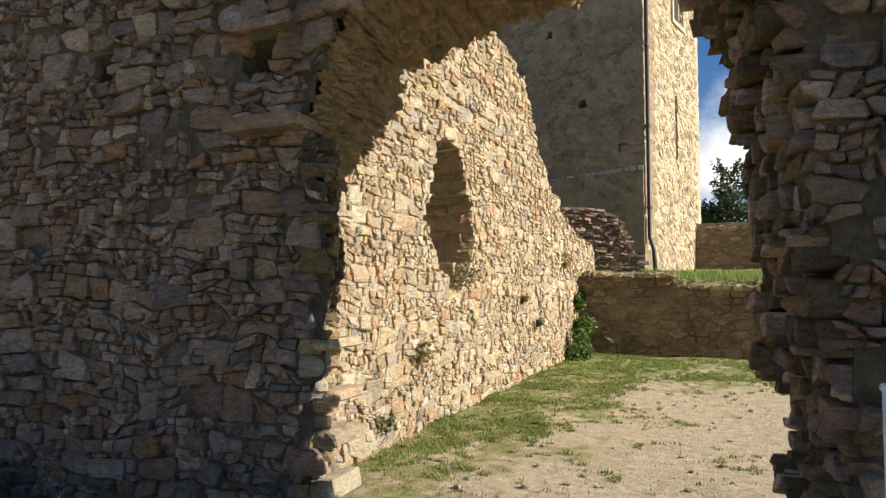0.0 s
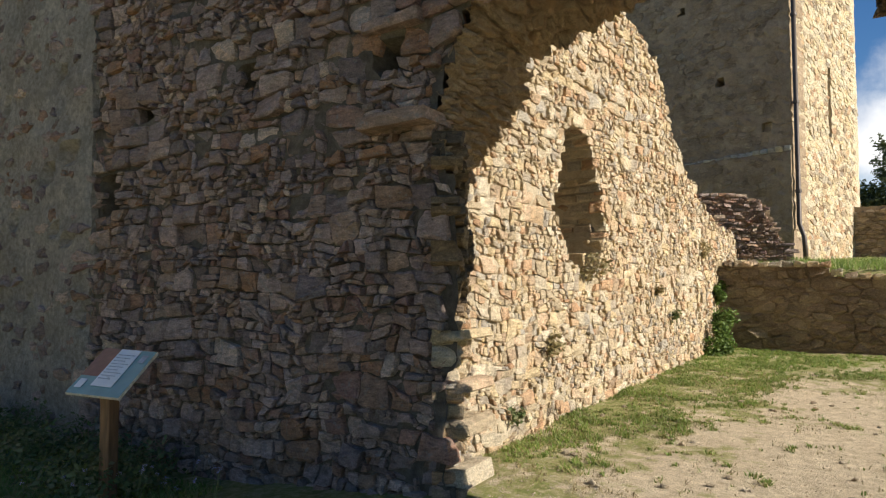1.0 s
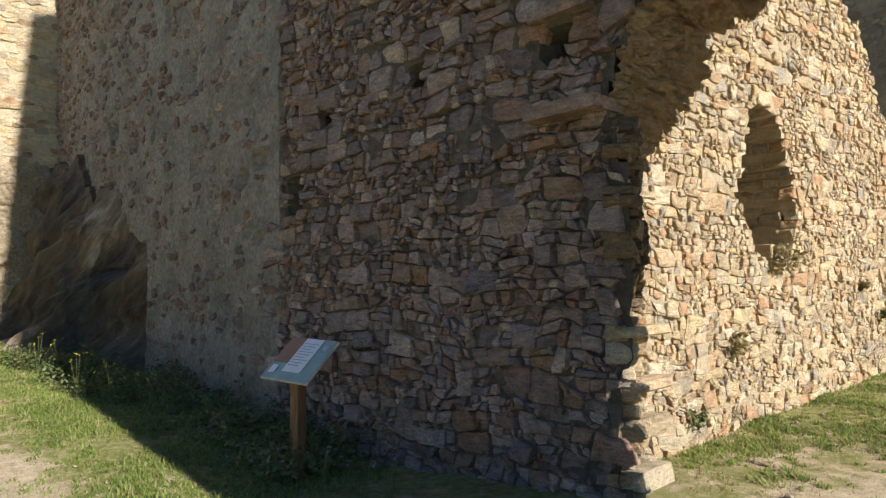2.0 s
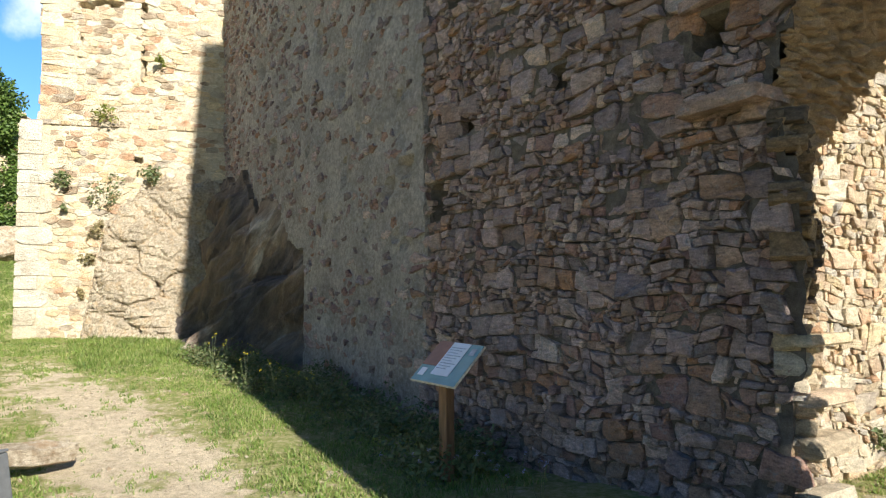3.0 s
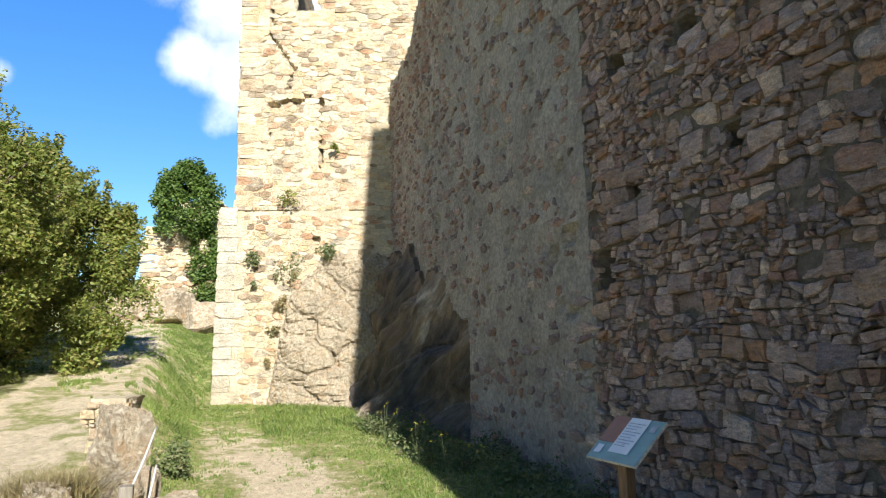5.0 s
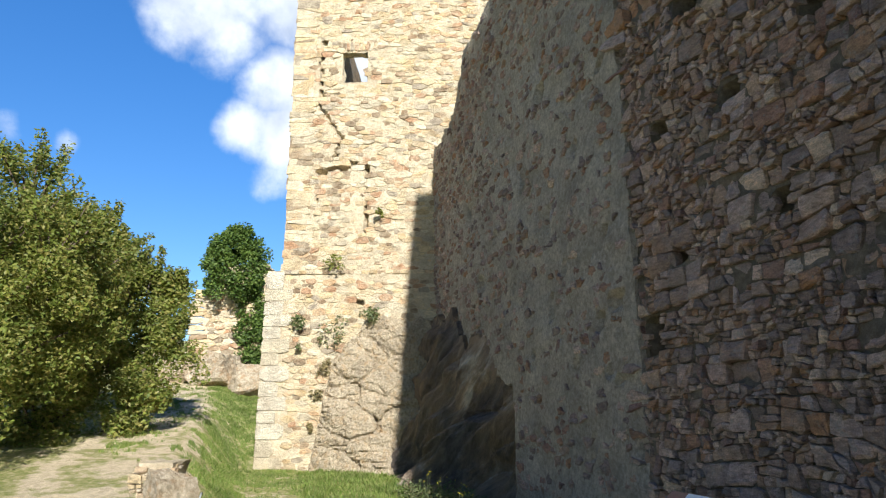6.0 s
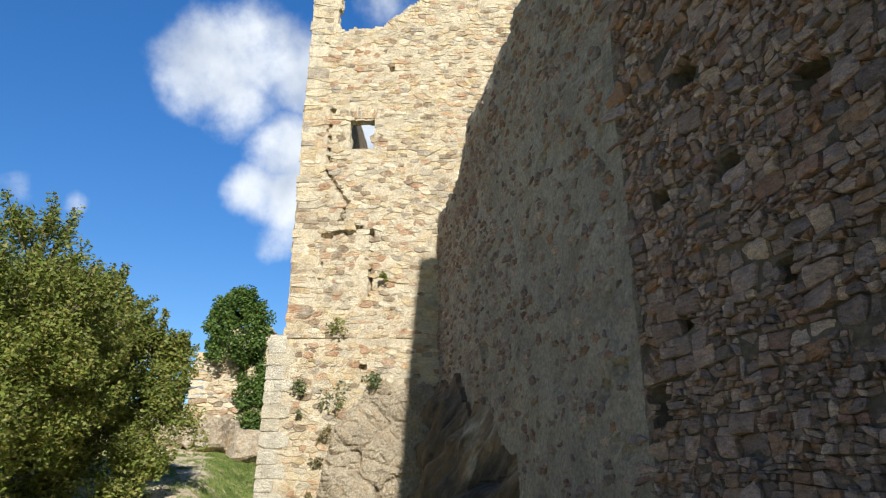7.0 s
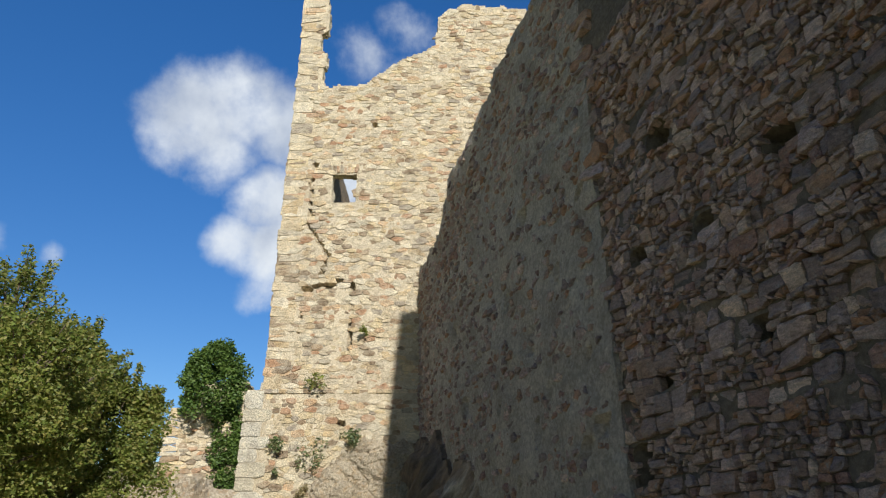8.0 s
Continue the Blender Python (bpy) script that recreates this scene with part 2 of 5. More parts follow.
MAT = {
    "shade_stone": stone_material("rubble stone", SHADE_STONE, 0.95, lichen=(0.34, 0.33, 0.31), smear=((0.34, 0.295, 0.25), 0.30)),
    "warm_stone": stone_material("warm rubble stone", WARM_STONE, 0.7, smear=((0.60, 0.49, 0.33), 0.40)),
    "tower_stone": stone_material("tower stone", TOWER_STONE, 0.55, 0.7, smear=((0.68, 0.59, 0.43), 0.45)),
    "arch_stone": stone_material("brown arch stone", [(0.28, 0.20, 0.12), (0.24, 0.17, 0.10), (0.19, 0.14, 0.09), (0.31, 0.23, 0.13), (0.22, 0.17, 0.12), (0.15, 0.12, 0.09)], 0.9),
    "keep_stone": stone_material("shade-darkened keep stone", [(0.34, 0.26, 0.18), (0.39, 0.30, 0.21), (0.30, 0.23, 0.16), (0.43, 0.34, 0.24), (0.36, 0.28, 0.20)], 0.5, 0.6),
    "quoin_stone": stone_material("dressed pale stone", [(0.60, 0.53, 0.40), (0.66, 0.60, 0.48), (0.56, 0.48, 0.35), (0.62, 0.56, 0.45)], 0.35, 0.6),
    # mortar darkened so that gaps between stones read as deep shade
    "dark_mortar": earth_material("gap-darkened earthy mortar", (0.11, 0.09, 0.07), (0.26, 0.22, 0.175), 1.6, 0.95, 0.035),
    "warm_mortar": earth_material("lime mortar", (0.50, 0.41, 0.28), (0.72, 0.63, 0.47), 1.5, 0.95, 0.03),
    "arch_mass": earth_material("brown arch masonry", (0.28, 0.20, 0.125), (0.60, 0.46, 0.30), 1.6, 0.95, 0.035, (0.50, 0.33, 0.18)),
    "plaster": earth_material("old lime plaster", (0.31, 0.265, 0.215), (0.71, 0.64, 0.55), 1.9, 0.95, 0.05, (0.38, 0.33, 0.27)),
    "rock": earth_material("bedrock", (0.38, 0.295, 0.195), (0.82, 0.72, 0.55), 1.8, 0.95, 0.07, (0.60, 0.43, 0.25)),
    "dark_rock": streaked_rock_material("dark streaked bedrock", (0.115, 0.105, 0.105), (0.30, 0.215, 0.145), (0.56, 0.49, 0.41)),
    "boulder": earth_material("weathered boulder", (0.30, 0.225, 0.14), (0.76, 0.67, 0.52), 1.4, 0.95, 0.05, (0.46, 0.30, 0.165)),
    "leaf": leaf_material("tree leaves", [(0.13, 0.18, 0.035), (0.22, 0.28, 0.055), (0.31, 0.34, 0.08), (0.38, 0.34, 0.11), (0.19, 0.24, 0.06)], 0.5),
    "ivy": leaf_material("ivy leaves", [(0.07, 0.125, 0.024), (0.115, 0.19, 0.036), (0.18, 0.25, 0.055)], 0.35),
    "far_leaf": leaf_material("far tree leaves", [(0.07, 0.09, 0.03), (0.11, 0.13, 0.05), (0.09, 0.11, 0.05)]),
    "grass": leaf_material("grass blades", [(0.15, 0.24, 0.045), (0.22, 0.32, 0.065), (0.29, 0.36, 0.10), (0.45, 0.42, 0.20)], 0.45),
    "dry_grass": leaf_material("dry grass", [(0.30, 0.24, 0.12), (0.38, 0.31, 0.17), (0.22, 0.19, 0.08)], 0.3),
    "weed": leaf_material("weeds", [(0.10, 0.145, 0.055), (0.16, 0.205, 0.075), (0.25, 0.23, 0.125)], 0.35),
    "yellow": plain_material("yellow petals", (0.75, 0.60, 0.03), 0.6),
    "lilac": plain_material("lilac petals", (0.42, 0.36, 0.55), 0.6),
    "bark": plain_material("bark", (0.12, 0.09, 0.065), 0.9, 0, 0.3, 12, (1, 1, 0.2)),
    "post_wood": plain_material("brown stained wood", (0.20, 0.105, 0.05), 0.6, 0, 0.25, 25, (1, 1, 0.12)),
    "grey_wood": plain_material("weathered wood", (0.21, 0.18, 0.14), 0.85, 0, 0.25, 25, (1, 1, 0.12)),
    "teal": plain_material("printed panel teal", (0.20, 0.36, 0.36), 0.35, 0, 0.06, 8),
    "paper": plain_material("printed panel white", (0.80, 0.81, 0.82), 0.35, 0, 0.02, 8),
    "redbrown": plain_material("printed panel red brown", (0.22, 0.09, 0.07), 0.35, 0, 0.12, 10),
    "ink": plain_material("print", (0.42, 0.45, 0.48), 0.5),
    "edge": plain_material("panel edge", (0.62, 0.56, 0.44), 0.5),
    "rope": plain_material("white rope", (0.72, 0.71, 0.68), 0.8, 0, 0.1, 60),
    "lamp_grey": plain_material("grey painted metal", (0.16, 0.165, 0.17), 0.45, 0.3, 0.08, 20),
    "pipe": plain_material("dark copper pipe", (0.07, 0.055, 0.045), 0.5, 0.4),
    "glass": plain_material("dull window", (0.35, 0.40, 0.45), 0.2),
}


# ---------------------------------------------------------------- mesh helpers
def mesh_of(name, verts, faces, material, smooth=False):
    me = bpy.data.meshes.new(name)
    me.from_pydata([tuple(v) for v in verts], [], faces)
    me.materials.append(MAT[material])
    if smooth:
        me.polygons.foreach_set("use_smooth", [True] * len(me.polygons))
    me.update()
    return me


def part(name, verts, faces, material, parent=None, label="", smooth=False):
    ob = new(name, mesh_of(name, verts, faces, material, smooth))
    if parent is not None:
        ob.parent = parent
        ob.matrix_parent_inverse = parent.matrix_world.inverted()
    return tagged(ob, label)


def bm_part(name, bm, material, parent=None, label="", smooth=False):
    me = bpy.data.meshes.new(name)
    bm.to_mesh(me)
    bm.free()
    me.materials.append(MAT[material])
    if smooth:
        me.polygons.foreach_set("use_smooth", [True] * len(me.polygons))
    ob = new(name, me)
    if parent is not None:
        ob.parent = parent
    return tagged(ob, label)


def empty(name, label, category, kind="", group=""):
    return tagged(new(name), label, category, group, kind)


def box_bm(size, m=None, bevel=0.0):
    bm = bmesh.new()
    bmesh.ops.create_cube(bm, size=1.0, matrix=(m or Matrix()) @ Matrix.Diagonal((*size, 1)))
    if bevel:
        bmesh.ops.bevel(bm, geom=bm.edges[:], offset=bevel, segments=2, affect="EDGES", profile=0.6)
    return bm


def tube(points, radii, sides=8):
    """A tapered tube along points: vertices and faces."""
    verts, faces = [], []
    for i, p in enumerate(points):
        p = Vector(p)
        d = (Vector(points[min(i + 1, len(points) - 1)]) - Vector(points[max(i - 1, 0)])).normalized()
        a = d.orthogonal().normalized()
        b = d.cross(a)
        for k in range(sides):
            t = 2 * math.pi * k / sides
            verts.append(p + radii[i] * (math.cos(t) * a + math.sin(t) * b))
    for i in range(len(points) - 1):
        for k in range(sides):
            k2 = (k + 1) % sides
            faces.append((i * sides + k, i * sides + k2, (i + 1) * sides + k2, (i + 1) * sides + k))
    faces.append(tuple(range(sides))[::-1])
    faces.append(tuple((len(points) - 1) * sides + k for k in range(sides)))
    return verts, faces


def lerp_table(table, x):
    return float(np.interp(x, [a for a, _ in table], [b for _, b in table]))


def wob(u, v, k=1.0, seed=0.0):
    return noise.noise(Vector((u * k, v * k, seed)))


class Plane:
    """A wall's plane: u along it, v up, d out of its face."""

    def __init__(self, x, y, degrees, flip=1):
        a = radians(degrees)
        self.o, self.u = Vector((x, y, 0)), Vector((math.cos(a), math.sin(a), 0))
        self.n = Vector((math.sin(a), -math.cos(a), 0)) * flip

    def at(self, u, v, d=0.0):
        return self.o + self.u * u + self.n * d + Vector((0, 0, v))


def slab(plane, u0, u1, v0, v1, step, solid, thick, relief=0.02, front=None, skew=None, seed=0.0):
    """A ragged wall: cells of a grid where solid(u, v) holds, with a front and a back and closed sides."""
    nu, nv = int(round((u1 - u0) / step)), int(round((v1 - v0) / step))
    cell = np.zeros((nu + 2, nv + 2), bool)
    for i in range(nu):
        for j in range(nv):
            cell[i + 1, j + 1] = solid(u0 + (i + 0.5) * step, v0 + (j + 0.5) * step)
    verts, faces, index = [], [], {}

    def vert(i, j, layer):
        key = (i, j, layer)
        if key not in index:
            u, v = u0 + i * step, v0 + j * step
            ju, jv = 0.38 * step * wob(u, v, 2.3 / step * 0.37, seed + 7), 0.38 * step * wob(u, v, 2.3 / step * 0.37, seed + 19)
            if layer == 0:
                d = relief * (wob(u, v, 3.0, seed) + 0.7 * wob(u, v, 9.0, seed + 3)) + (front(u, v) if front else 0.0)
            else:
                d = -thick * layer / 3.0
                ju += 0.09 * wob(u, v, 2.6, seed + 11 * layer)
                jv += 0.09 * wob(u, v, 2.6, seed + 31 * layer)
                if skew:
                    ju += skew(u) * layer / 3.0
            index[key] = len(verts)
            verts.append(plane.at(u + ju, v + jv, d))
        return index[key]

    for i in range(nu):
        for j in range(nv):
            if not cell[i + 1, j + 1]:
                continue
            q = [(i, j), (i + 1, j), (i + 1, j + 1), (i, j + 1)]
            faces.append([vert(a, b, 0) for a, b in q])
            faces.append([vert(a, b, 3) for a, b in q[::-1]])
            for di, dj, (p, r) in ((0, -1, (q[0], q[1])), (1, 0, (q[1], q[2])), (0, 1, (q[2], q[3])), (-1, 0, (q[3], q[0]))):
                if not cell[i + 1 + di, j + 1 + dj]:
                    for k in range(3):
                        faces.append([vert(*p, k), vert(*p, k + 1), vert(*r, k + 1), vert(*r, k)])
    return verts, faces


def rubble(rng, u0, u1, v0, v1, low, high, stretch=1.6, warp=0.03, tight=0.80):
    """Stones of a random rubble wall as polygons (u, v): big ones first, small ones packed between, bedded flat."""
    span, area = (u1 - u0) / stretch, (u1 - u0) * (v1 - v0) / stretch
    sites, grid = [], {}
    count = int(5.0 * area / (low * low))
    bed = 0.62 * high
    for k in range(count):
        r = 0.5 * high * (low / high) ** min(1.0, 1.25 * (k / count) ** 0.42)
        x, y = rng.uniform(0, span), rng.uniform(v0, v1)
        y += 0.35 * (round(y / bed) * bed - y)
        gx, gy = int(x / high), int(y / high)
        if all((x - a) ** 2 + (y - b) ** 2 > (tight * (r + c)) ** 2 for i in (-1, 0, 1) for j in (-1, 0, 1) for a, b, c in grid.get((gx + i, gy + j), ())):
            grid.setdefault((gx, gy), []).append((x, y, r))
            sites.append((x, y, r))
    out = []
    for x, y, r in sites:
        w = 1.25 * high
        poly = [(x - w, y - w), (x + w, y - w), (x + w, y + w), (x - w, y + w)]
        gx, gy = int(x / high), int(y / high)
        near = [q for i in (-2, -1, 0, 1, 2) for j in (-2, -1, 0, 1, 2) for q in grid.get((gx + i, gy + j), ())]
        near.sort(key=lambda q: (q[0] - x) ** 2 + (q[1] - y) ** 2)
        for a, b, c in near[1:22]:
            nx, ny = a - x, b - y
            lim = 0.5 * (a * a + b * b - x * x - y * y + r * r - c * c)
            cutp = []
            for p, q in zip(poly, poly[1:] + poly[:1]):
                sp, sq = p[0] * nx + p[1] * ny - lim, q[0] * nx + q[1] * ny - lim
                if sp <= 0:
                    cutp.append(p)
                if (sp < 0) != (sq < 0) and sp != sq:
                    t = sp / (sp - sq)
                    cutp.append((p[0] + t * (q[0] - p[0]), p[1] + t * (q[1] - p[1])))
            poly = cutp
            if len(poly) < 3:
                break
        # drop corners that nearly coincide
        poly = [p for p, q in zip(poly, poly[1:] + poly[:1]) if math.dist(p, q) > 0.12 * r]
        if len(poly) > 3:
            out.append([(u0 + a * stretch, b) for a, b in poly])

    def bend(a, b):
        return (a + warp * wob(a, b, 1.7, 2.0) + warp * wob(a, b, 6.5, 5.0), b + warp * wob(a, b, 0.9, 9.0) + warp * wob(a, b, 5.5, 12.0))

    return [[bend(a, b) for a, b in poly] for poly in out]


def coursed(rng, u0, u1, v0, v1, low, high, stretch=1.4, split=0.65, warp=0.08):
    """Roughly coursed rubble as quads (u, v): wavering beds, big stones beside stacks of small ones."""
    out, v = [], v0
    while v < v1:
        h = rng.uniform(low, high)
        u = u0 - rng.uniform(0, h)
        while u < u1:
            w = h * rng.uniform(0.6, 1.5) * stretch
            if rng.random() < split:
                rows = 3 if (h > 0.7 * high and rng.random() < 0.5) else 2
                cuts = [0.0] + sorted(rng.uniform(0.3, 0.7) if rows == 2 else (k + rng.uniform(0.75, 1.25)) / 3 for k in range(rows - 1)) + [1.0]
                for a, b in zip(cuts, cuts[1:]):
                    hh, uu, end = (b - a) * h, u, u + w
                    while uu < end - 1e-6:
                        ww = min(hh * rng.uniform(0.8, 1.9), end - uu)
                        if end - uu - ww < 0.5 * hh:
                            ww = end - uu
                        out.append((uu, v + a * h, uu + ww, v + b * h))
                        uu += ww
            else:
                out.append((u, v, u + w, v + h))
            u += w
        v += h

    def bend(a, b):
        return (a + warp * wob(a, b, 1.7, 2.0) + warp * 1.5 * wob(a, b, 6.5, 5.0), b + warp * 1.6 * wob(a, b, 0.9, 9.0) + warp * 1.2 * wob(a, b, 5.5, 12.0))

    return [[bend(a, b), bend(c, b), bend(c, d), bend(a, d)] for a, b, c, d in out]


def stone(rng, plane, poly, gap, proud, deep, fine=True, base=0.0, rough=1.0):
    """One stone: an angular, uneven block with chipped corners that stands out of its wall."""
    count = len(poly)
    cu, cv = sum(p[0] for p in poly) / count, sum(p[1] for p in poly) / count
    wide, high = max(p[0] for p in poly) - min(p[0] for p in poly), max(p[1] for p in poly) - min(p[1] for p in poly)
    size = min(wide, high)
    ring = []
    for k in range(count):
        p, a, b = poly[k], poly[k - 1], poly[(k + 1) % count]
        chip = rng.random() < (0.6 if fine else 0.3)
        for o in ((a, b) if chip else (a,)):
            cut = rng.uniform(0.06, 0.30) if chip else 0.02
            u, v = p[0] + cut * (o[0] - p[0]), p[1] + cut * (o[1] - p[1])
            r = math.hypot(u - cu, v - cv) + 1e-6
            s = max(0.4, 1 - gap * rng.uniform(0.3, 1.0 + rough) / r)
            ring.append((cu + (u - cu) * s, cv + (v - cv) * s))
        if fine and math.dist(p, b) > 0.13:
            t, w = rng.uniform(0.4, 0.6), rng.uniform(-0.06, 0.02) * size * rough
            u, v = p[0] + t * (b[0] - p[0]), p[1] + t * (b[1] - p[1])
            r = math.hypot(u - cu, v - cv) + 1e-6
            s = max(0.4, 1 - (gap - w) / r)
            ring.append((cu + (u - cu) * s, cv + (v - cv) * s))
    n = len(ring)
    tu, tv = rng.uniform(-0.18, 0.18) * rough, rng.uniform(-0.30, 0.22) * rough
    face = base + proud * rng.uniform(0.0, 1.0)
    inset = min(rng.uniform(0.04, 0.16) * size, 0.022) * rough + 0.003
    ou, ov = rng.uniform(-0.25, 0.25) * wide, rng.uniform(-0.25, 0.25) * high
    verts, rim, front = [plane.at(u, v, -deep) for u, v in ring], [], []
    drop = min(0.5 * inset, 0.014)
    for u, v in ring:
        r = math.hypot(u - cu, v - cv) + 1e-6
        top = face + (u - cu) * tu + (v - cv) * tv + rng.uniform(-0.07, 0.05) * size * rough
        rim.append(plane.at(u, v, top - rng.uniform(0.5, 1.8) * drop))
        s = max(0.45, 1 - inset * rng.uniform(0.5, 1.8) / r)
        front.append(plane.at(cu + (u - cu) * s, cv + (v - cv) * s, top))
    verts += rim + front
    faces = []
    for k in range(n):
        k2 = (k + 1) % n
        faces.append((k, k2, n + k2, n + k)), faces.append((n + k, n + k2, 2 * n + k2, 2 * n + k))
    if fine:
        verts.append(plane.at(cu + ou, cv + ov, face + ou * tu + ov * tv + rng.uniform(-0.05, 0.09) * size * rough))
        faces += [(2 * n + k, 2 * n + (k + 1) % n, 3 * n) for k in range(n)]
    else:
        faces.append(tuple(range(2 * n, 3 * n)))
    return verts, faces


def lay_stones(rng, plane, quads, keep, parent, material, gap, proud, deep, name="stone", singles=0, near=None, fine=True, base=None, rough=1.0):
    """Lays stones on a wall: the singles nearest to near as objects of their own, the rest joined into one part."""
    chosen = []
    for q in quads:
        cu, cv = sum(p[0] for p in q) / len(q), sum(p[1] for p in q) / len(q)
        if keep(cu, cv):
            chosen.append(((cu - near[0]) ** 2 + (cv - near[1]) ** 2 if near else 0.0, cu, cv, q))
    if near:
        chosen.sort(key=lambda c: c[0])
    verts, faces = [], []
    for i, (_, cu, cv, q) in enumerate(chosen):
        vs, fs = stone(rng, plane, q, gap, proud, deep, fine, base(cu, cv) if base else 0.0, rough)
        if i < singles:
            part(name, vs, fs, material, parent)
        else:
            k = len(verts)
            verts += vs
            faces += [tuple(a + k for a in f) for f in fs]
    if verts:
        ob = part("stones", verts, faces, material, parent)
        tagged(ob, kind="stuff")


def leaves(rng, centres, count, spread, size, flat=0.35):
    """Many small folded leaves round some centres, with an uneven outline."""
    verts, faces = [], []
    picks = rng.choices(centres, [r ** 1.8 for _, r in centres], k=count)
    for c, r in picks:
        d = Vector((rng.gauss(0, 1), rng.gauss(0, 1), rng.gauss(0, 1))).normalized()
        p = Vector(c) + d * r * spread * (rng.random() ** 0.35)
        s = size * rng.uniform(0.6, 1.35)
        a = Vector((rng.gauss(0, 1), rng.gauss(0, 1), rng.gauss(0, 0.6))).normalized()
        up = (d + Vector((0, 0, 0.6)) + Vector((rng.gauss(0, 0.5), rng.gauss(0, 0.5), rng.gauss(0, 0.5)))).normalized()
        b = a.cross(up).normalized()
        i = len(verts)
        verts += [p - a * s * 0.5, p + b * s * 0.30 + up * s * 0.06, p + a * s * 0.6, p - b * s * 0.30 + up * s * 0.06]
        faces += [(i, i + 1, i + 2), (i, i + 2, i + 3)]
    return verts, faces


def blades(rng, spots, height, width, lean=0.5):
    """Grass: one thin bent blade of two faces at each spot."""
    verts, faces = [], []
    for x, y, z, k in spots:
        t, h = rng.uniform(0, 2 * math.pi), height * k * rng.uniform(0.5, 1.3)
        w, g = width * rng.uniform(0.7, 1.4), rng.uniform(0.1, lean)
        dx, dy = math.cos(t), math.sin(t)
        i = len(verts)
        verts += [(x - dy * w, y + dx * w, z - 0.01), (x + dy * w, y - dx * w, z - 0.01), (x + dx * g * h * 0.4 + dy * w * 0.7, y + dy * g * h * 0.4 - dx * w * 0.7, z + h * 0.55), (x + dx * g * h * 0.4 - dy * w * 0.7, y + dy * g * h * 0.4 + dx * w * 0.7, z + h * 0.55), (x + dx * g * h, y + dy * g * h, z + h)]
        faces += [(i, i + 1, i + 2, i + 3), (i + 3, i + 2, i + 4)]
    return verts, faces


# ---------------------------------------------------------------- ground
def smooth01(a, b, x):
    t = min(1.0, max(0.0, (x - a) / (b - a)))
    return t * t * (3 - 2 * t)


LOW = [(-60, 6.0), (-40, 4.2), (-27, 2.9), (-20, 1.4), (-17.6, 0.5), (-16.4, 0.38), (-12, 0.2), (-9, 0.06), (-6.5, -0.10), (-5, -0.15), (-3.4, 0.0), (-2.6, 0.08), (3, 0.05), (30, 0.0)]
BANK = [(-60, 8.0), (-40, 5.0), (-27, 3.0), (-20, 2.0), (-16, 1.45), (-12, 0.98), (-9, 0.60), (-6, 0.25), (-3, 0.02), (30, 0.0)]


def ground_z(x, y):
    k = smooth01(-0.15, -1.5, y)
    z = (1 - k) * lerp_table(LOW, x) + k * lerp_table(BANK, x)
    z += 0.030 * max(0.0, min(y, 14.0) - 4.0) * smooth01(-4, -2.6, x)
    if y > 13.6 and x > -12:
        z += 1.45 * smooth01(13.75, 13.95, y) + 0.05 * (y - 13.9)
    z -= 0.08 * max(0.0, -3.5 - y)
    return z + 0.03 * wob(x, y, 0.9, 4.0) + 0.012 * wob(x, y, 4.0, 8.0)


